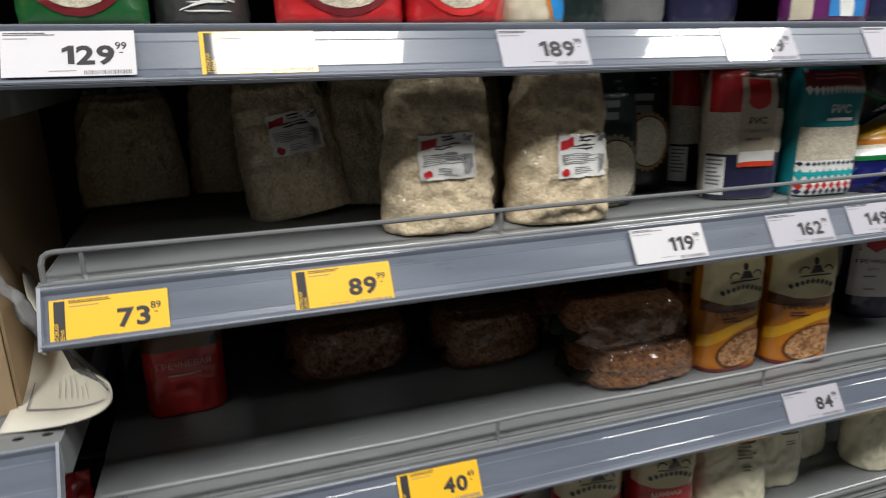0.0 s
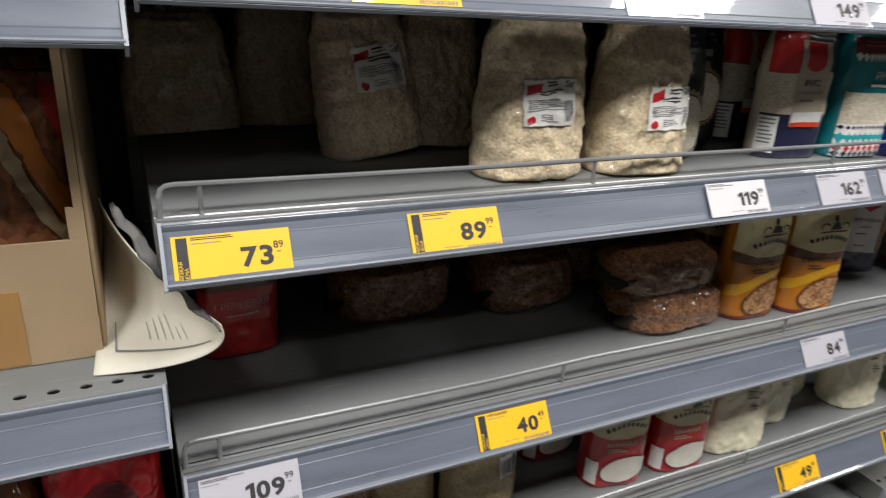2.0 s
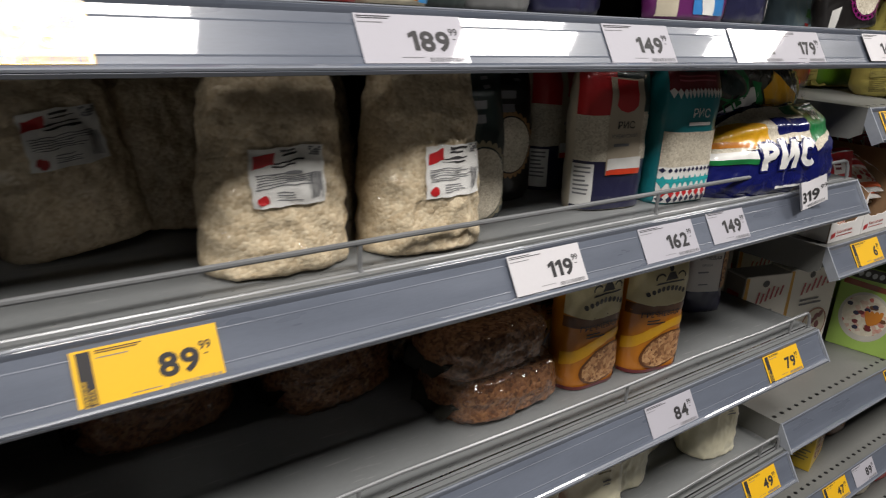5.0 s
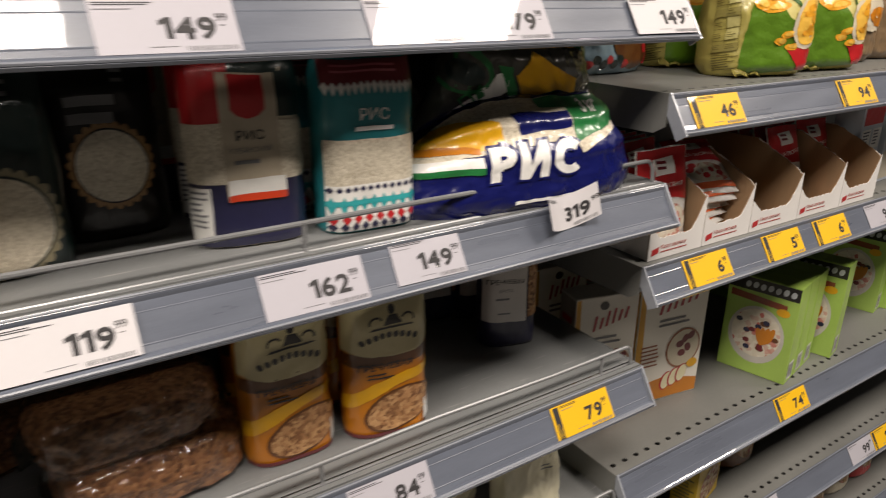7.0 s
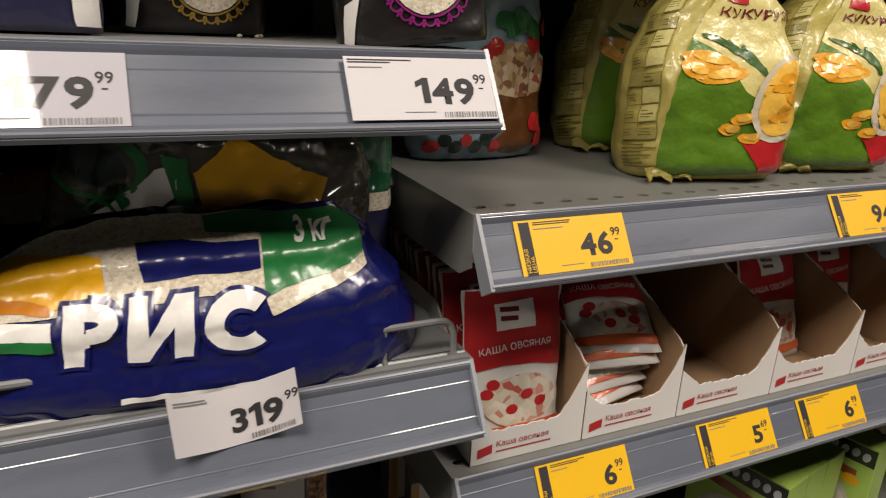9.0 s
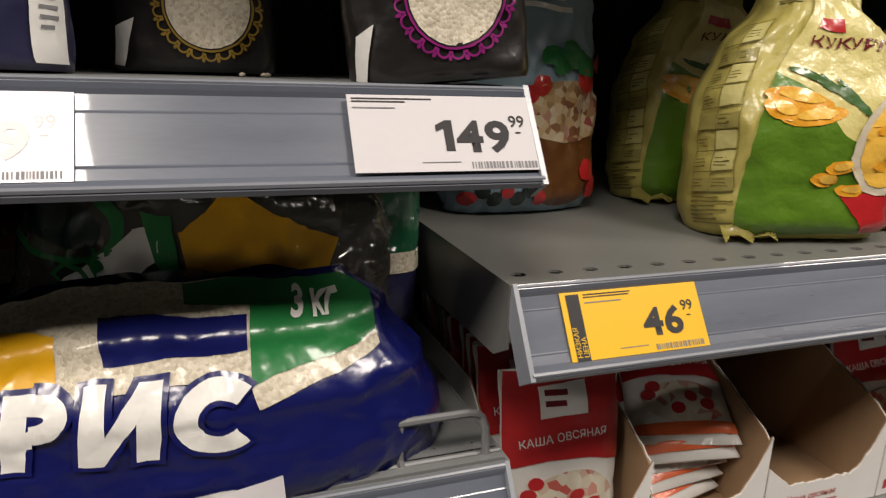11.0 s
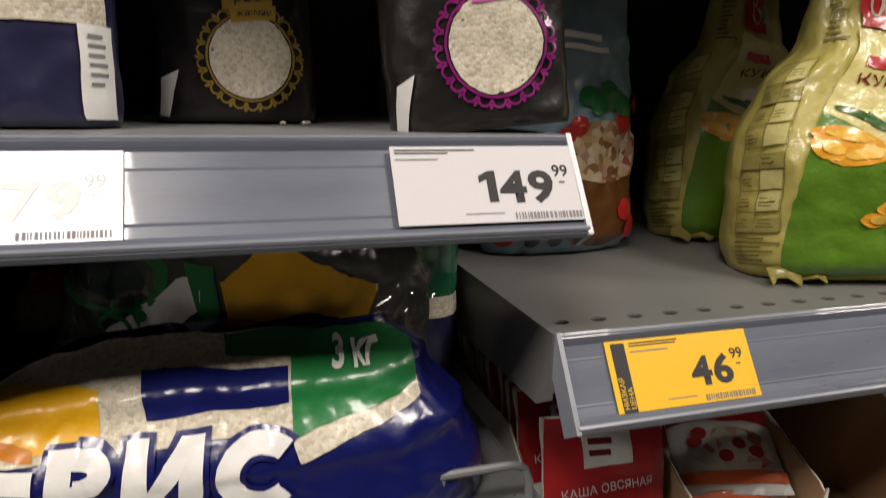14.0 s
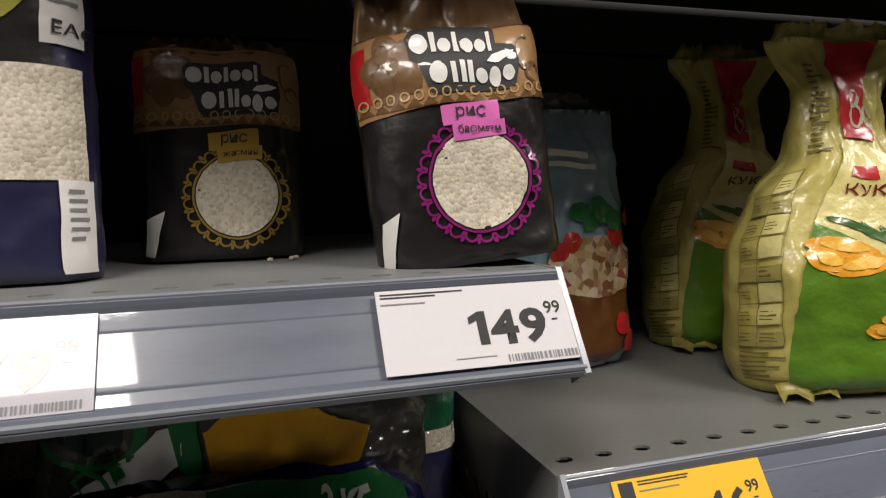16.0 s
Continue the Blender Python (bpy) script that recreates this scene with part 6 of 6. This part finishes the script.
def green_box(x, y, rz, seed, d=0.128, h=0.196, w=0.048):
    """Apple-green carton; its cover faces along the shelf, its spine the aisle."""
    t, f, s = carton("porridge_box", x, y, B2, w, h, d, BOXGREEN, "apple-green carton of porridge, spine to the aisle", "carton", "green porridge cartons", rz)
    q = d / 2
    printed(s, [rect(-q + 0.001, q - 0.001, h * 0.86, h - 0.002)], BLACK, t, "dark_band", "black band at the top", 0.0004)
    printed(s, [oval(q * (-0.45 + 0.21 * c), h * (0.92 + 0.006 * (c % 2)), 0.0048, 0.0068, 10, turn=-0.3) for c in range(7)], film("grey_logo_print", (0.50, 0.53, 0.55)), t, "logo_shape", "pale logo shapes", 0.0008)
    printed(s, [poly((-q * 0.9, h * 0.84), (q * 0.7, h * 0.80), (q * 0.7, h * 0.74), (-q * 0.9, h * 0.77))], film("rust_print", (0.25, 0.05, 0.02)), t, "rust_band", "", 0.0005)
    printed(s, [oval(-q * 0.02, h * 0.42, q * 0.80, h * 0.30)], film("bowl_white_print", (0.55, 0.52, 0.46)), t, "bowl_rim", "pale bowl rim", 0.0006)
    printed(s, [oval(-q * 0.02, h * 0.44, q * 0.70, h * 0.25)], OATART, t, "porridge_print", "picture of porridge", 0.0009)
    rr = random.Random(seed)
    for k in range(16):
        printed(s, [oval(rr.uniform(-0.55, 0.55) * q, h * rr.uniform(0.27, 0.60), 0.0062, 0.005, 10)], (NAVY, MAROON, BROWN)[k % 3], t, "berry_print", "", 0.0012 + 0.0001 * k)
    for k in range(4):
        printed(s, [oval(q * (0.10 + 0.10 * k), h * (0.42 + 0.01 * k), 0.006, 0.018, 12, turn=0.3 - 0.2 * k)], ORANGE, t, "peach_print", "", 0.0022 + 0.0002 * k)
    printed(s, [oval(q * 0.62, h * 0.72, 0.012, 0.008)], OKHRA, t, "fruit_print", "", 0.0010)
    printed(f, bar_rows(-w * 0.42, w * 0.42, h * 0.28, h * 0.86, 26, seed, 0.42), film("pale_green_print", (0.44, 0.56, 0.20)), t, "fine_print", "", 0.0005)
    printed(f, [rect(-w * 0.34, w * 0.20, h * 0.04, h * 0.22)], WHITE_INK, t, "barcode_patch", "", 0.0005)
    printed(f, barcode(-w * 0.30, w * 0.16, h * 0.06, h * 0.20, seed), INK_GREY, t, "barcode", "", 0.0009)
    return t


for k in range(3):
    green_box(1.790 + 0.0475 * k, 0.104 + 0.0105 * k, 13, 3 + k)
green_box(1.962, 0.112, 14, 8, h=0.20)
for k in range(3):
    green_box(2.255 + 0.051 * k, 0.170 - 0.004 * k, 12 - k, 13 + k, h=0.20)
for k in range(3):
    green_box(2.055 + 0.051 * k, 0.34, 12 - k, 17 + k, h=0.20)

# white and blue packs on the tray level
for k in range(3):
    t, f, s = carton("instant_pack", 2.000 + 0.098 * k, 0.110, B1, 0.090, 0.158, 0.05, paint("pale_blue_carton", (0.50, 0.55, 0.62), 0.4, coat=0.3, var=0.06), "white and blue printed pack standing upright", "carton", "white and blue packs", 4)
    printed(f, [rect(-0.040, 0.040, 0.118, 0.150)], RED, t, "red_title", "", 0.0005)
    printed(f, [rect(-0.040, -0.004, 0.072, 0.110), rect(0.004, 0.040, 0.072, 0.110)], WHITE_INK, t, "pale_panel", "", 0.0005)
    printed(f, bar_rows(-0.036, -0.008, 0.076, 0.106, 5, k, 0.4) + bar_rows(0.008, 0.036, 0.076, 0.106, 5, k + 4, 0.4), NAVY, t, "fine_print", "", 0.0009)
    printed(f, [rect(-0.040, 0.040, 0.006, 0.060)], CREAM, t, "picture_panel", "", 0.0005)

# -- second bay: lower shelves --
t, f, s = carton("muesli_box", 1.660, 0.105, B3, 0.110, 0.150, 0.05, paint("yellow_carton", (0.66, 0.44, 0.03), 0.45, coat=0.2, var=0.06), "yellow carton of muesli with a bowl picture", "carton", "", 14)
printed(f, bar_rows(-0.045, 0.045, 0.105, 0.140, 2, 3, 0.55), film("rust_print", (0.25, 0.05, 0.02)), t, "title_print", "", 0.0005)
printed(f, [oval(0.005, 0.045, 0.044, 0.034)], GRANOLA, t, "bowl_print", "", 0.0006)
printed(s, bar_rows(-0.02, 0.02, 0.02, 0.13, 14, 3, 0.4), OLIVE, t, "fine_print", "", 0.0005)
t, b = goods("granola_bag", 1.830, 0.140, B3, 0.115, 0.150, 0.07, BROWN, "round-windowed brown bag of granola on the shelf", "food bag", "stand", 8, -3, 6, 0.004, 2.6)
printed(b, [oval(0.0, 0.075, 0.048, 0.055)], GRANOLA, t, "window", "window showing granola", 0.0009)
for k in range(5):
    t, b = goods("snack_bag", 1.93 + 0.115 * k, 0.11, B4, 0.11, 0.155, 0.06, RED if k % 2 == 0 else CREAM, "red and cream film snack bag near the floor", "food bag", "stand", 6, -4, 4 + k, 0.004, 2.8, "snack bags near the floor")
    printed(b, [oval(0.0, 0.06, 0.04, 0.035)], GRANOLA, t, "picture", "", 0.0009)
    printed(b, bar_rows(-0.035, 0.035, 0.105, 0.13, 2, k, 0.5), WHITE_INK if k % 2 == 0 else RED, t, "title_print", "", 0.0009)

# -- first bay beside the main one: carton of pasta --
L0, L1, L2, _ = LEVEL_L
pb = thing("cardboard_box", pose(-0.175, 0.072, L1 + 0.0008), "open tan cardboard box with brown tape, holding pasta", "box")
part("front_panel", box_bm(-0.125, 0.122, 0, 0.003, 0, 0.120, 0.0008), CARTON_TAN, pb)
part("tape", box_bm(-0.125, 0.062, -0.0006, 0.0, 0.002, 0.076), TAPE, pb, "brown parcel tape")
for sx in (-0.125, 0.1225):
    bm = bmesh.new()
    pts = [(0.0032, 0.0), (0.0032, 0.118), (0.004, 0.292), (0.30, 0.292), (0.30, 0.0)]
    a = [bm.verts.new((sx, y, z)) for y, z in pts]
    b2 = [bm.verts.new((sx + 0.003, y, z)) for y, z in pts]
    for i in range(5):
        bm.faces.new((a[i], a[(i + 1) % 5], b2[(i + 1) % 5], b2[i]))
    bm.faces.new(a)
    bm.faces.new(b2)
    part("side_panel", bm, CARTON_TAN, pb)
part("corner_flap", box_bm(0.108, 0.122, 0.0, 0.0025, 0.120, 0.150), CARTON_TAN, pb)
part("corner_rise", box_bm(0.1145, 0.122, 0.0, 0.0025, 0.150, 0.290), CARTON_TAN, pb)
part("back_panel", box_bm(-0.122, 0.122, 0.297, 0.300, 0, 0.29), CARTON_TAN, pb)
part("box_floor", box_bm(-0.121, 0.121, 0.004, 0.296, 0, 0.003), CARTON_TAN, pb)
for k, (px, py, lean_) in enumerate(((-0.112, 0.125, 6), (-0.205, 0.120, -5), (-0.270, 0.13, 3), (-0.12, 0.215, 2), (-0.215, 0.22, -4))):
    t, b = goods("pasta_bag", px, py, L1 + 0.004, 0.088, 0.255, 0.075, PASTA, "clear film bag of orange pasta with red print", "food bag", "full", 4, -3, 2 + k, 0.006, 2.6, "bags of pasta in the box", ry=lean_)
    swoosh = film("amber_swoosh_print", (0.52, 0.17, 0.02))
    printed(b, [poly((-0.040, 0.235), (-0.022, 0.215), (0.002, 0.170), (0.024, 0.128), (0.040, 0.112), (0.040, 0.140), (0.020, 0.165), (0.000, 0.215), (-0.014, 0.245))], swoosh, t, "amber_swoosh", "amber diagonal swoosh", 0.0010)
    printed(b, [poly((-0.040, 0.205), (-0.020, 0.180), (0.004, 0.135), (0.030, 0.100), (0.040, 0.096), (0.040, 0.110), (0.020, 0.128), (-0.002, 0.170), (-0.022, 0.214), (-0.040, 0.232))], film("cloudy_amber_print", (0.36, 0.26, 0.15)), t, "pale_swoosh", "pale diagonal band", 0.0012)
    printed(b, [poly((0.006, 0.245), (0.026, 0.190), (0.040, 0.170), (0.040, 0.215), (0.030, 0.248))], RED, t, "red_flame", "red upper print", 0.0010)
    printed(b, [ring(-0.006, 0.052, 0.040, 0.034, 0.010, 15, 150)], RED, t, "red_band", "red curved band", 0.0013)
    printed(b, [ring(-0.006, 0.052, 0.033, 0.027, 0.0022, 15, 150)], WHITE_INK, t, "white_line", "", 0.0016)
    printed(b, [poly((-0.040, 0.004), (0.040, 0.004), (0.040, 0.050), (0.022, 0.026), (-0.018, 0.022), (-0.040, 0.044))], RED, t, "red_foot", "red foot of the bag", 0.0011)

# curled sheet of card between the bays
sh = thing("card_sheet", pose(0, 0, 0), "curled white card sheet with a rounded corner, leaning out", "sheet")


def bez(pts, t):
    pts = [Vector(p) for p in pts]
    while len(pts) > 1:
        pts = [a.lerp(b, t) for a, b in zip(pts, pts[1:])]
    return pts[0]


LOW = [(-0.062, 0.036, 0.979), (-0.015, 0.024, 0.981), (0.025, 0.012, 0.988), (0.056, -0.004, 1.005), (0.047, -0.004, 1.030)]
HIGH = [(-0.044, 0.150, 1.110), (-0.034, 0.090, 1.095), (-0.010, 0.030, 1.078), (0.016, 0.002, 1.064), (0.047, -0.004, 1.032)]


def sheet_at(u, v):
    p = bez(LOW, u).lerp(bez(HIGH, u), v)
    deep = math.sin(math.pi * v) ** 0.8 if v < 0.5 else 1 - (2 * v - 1) ** 5
    return p + Vector((0.002, 0.070, -0.022)) * deep * (1 - u) ** 0.6


class Scoop:
    """The hollow face of the sheet: x along its foot, z up to its rim, both from 0 to 1."""
    cell = 0.06

    def at(self, x, z, off):
        a, c = min(0.93, max(0.02, x)), min(0.96, max(0.02, z))
        p = sheet_at(a, c)
        n = (sheet_at(a + 0.02, c) - p).cross(sheet_at(a, c + 0.02) - p).normalized()
        return p + n * (off + 0.0012) * (1 if n.y < 0 else -1)


bm = bmesh.new()
g = [[bm.verts.new(sheet_at(i / 24, j / 14)) for j in range(15)] for i in range(25)]
for i in range(24):
    for j in range(14):
        bm.faces.new((g[i][j], g[i + 1][j], g[i + 1][j + 1], g[i][j + 1]))
bmesh.ops.remove_doubles(bm, verts=bm.verts, dist=0.0003)
bmesh.ops.solidify(bm, geom=bm.faces[:], thickness=0.0014)
part("card", bm, paint("ivory_card", (0.66, 0.62, 0.52), 0.55, var=0.05), sh, smooth=True)
scoop = Scoop()
printed(scoop, [rect(0.30 + 0.05 * k, 0.30 + 0.05 * k + 0.004, 0.16, 0.16 + 0.04 * (3 + (k * 5) % 4)) for k in range(6)], INK_GREY, sh, "print_lines", "faint lines of print", 0.0004)
printed(scoop, [rect(0.10, 0.74, 0.085, 0.095), rect(0.10, 0.108, 0.085, 0.24)], INK_GREY, sh, "form_rule", "thin printed rule", 0.0004)
# crumpled film strip hanging from the sheet's edge
fs = thing("film_strip", pose(0, 0, 0), "crumpled greyish film strip hanging between the shelves", "film")
bm = bmesh.new()
g = []
for i in range(19):
    u = i / 18
    p = bez([(-0.030, 0.004, 1.150), (-0.022, 0.0, 1.112), (0.000, -0.006, 1.085), (0.018, -0.006, 1.066), (0.047, -0.003, 1.026)], u)
    row = []
    for j in range(6):
        v = j / 5
        k = Vector((u * 7, v * 2, 4))
        row.append(bm.verts.new(p + Vector((0.010 * v, 0.016 * v, 0.003 * v)) * math.sin(math.pi * min(1, u * 1.1 + 0.1)) + Vector((0.004, 0.004, 0.004)) * noise.noise(k)))
    g.append(row)
for i in range(18):
    for j in range(5):
        bm.faces.new((g[i][j], g[i + 1][j], g[i + 1][j + 1], g[i][j + 1]))
bmesh.ops.solidify(bm, geom=bm.faces[:], thickness=0.0006)
part("film", bm, film("grey_crinkled_film", (0.38, 0.37, 0.36), 0.25, 0.9, 0.8, 60), fs, smooth=True)
for k in range(3):
    t, b = goods("crisps_bag", -0.075 - 0.125 * k, 0.13, L2, 0.118, 0.165, 0.08, RED if k != 1 else BROWN, "red film bag on the lower shelf", "food bag", "stand", 5, -4, 3 + k, 0.006, 2.6, "red bags on the lower shelf")
    printed(b, [oval(0, 0.07, 0.03, 0.04)], MAROON, t, "dark_panel", "", 0.001)
for k in range(3):
    t, b = goods("rice_bag", -0.07 - 0.12 * k, 0.10, L0, 0.112, 0.16, 0.065, film("forest_green_film", (0.012, 0.10, 0.025)), "green film bag on the upper shelf", "food bag", "brick", 0, -2, 3 + k, 0.003, 3.2)
    printed(b, [oval(0, 0.07, 0.035, 0.04)], OKHRA, t, "picture", "", 0.001)
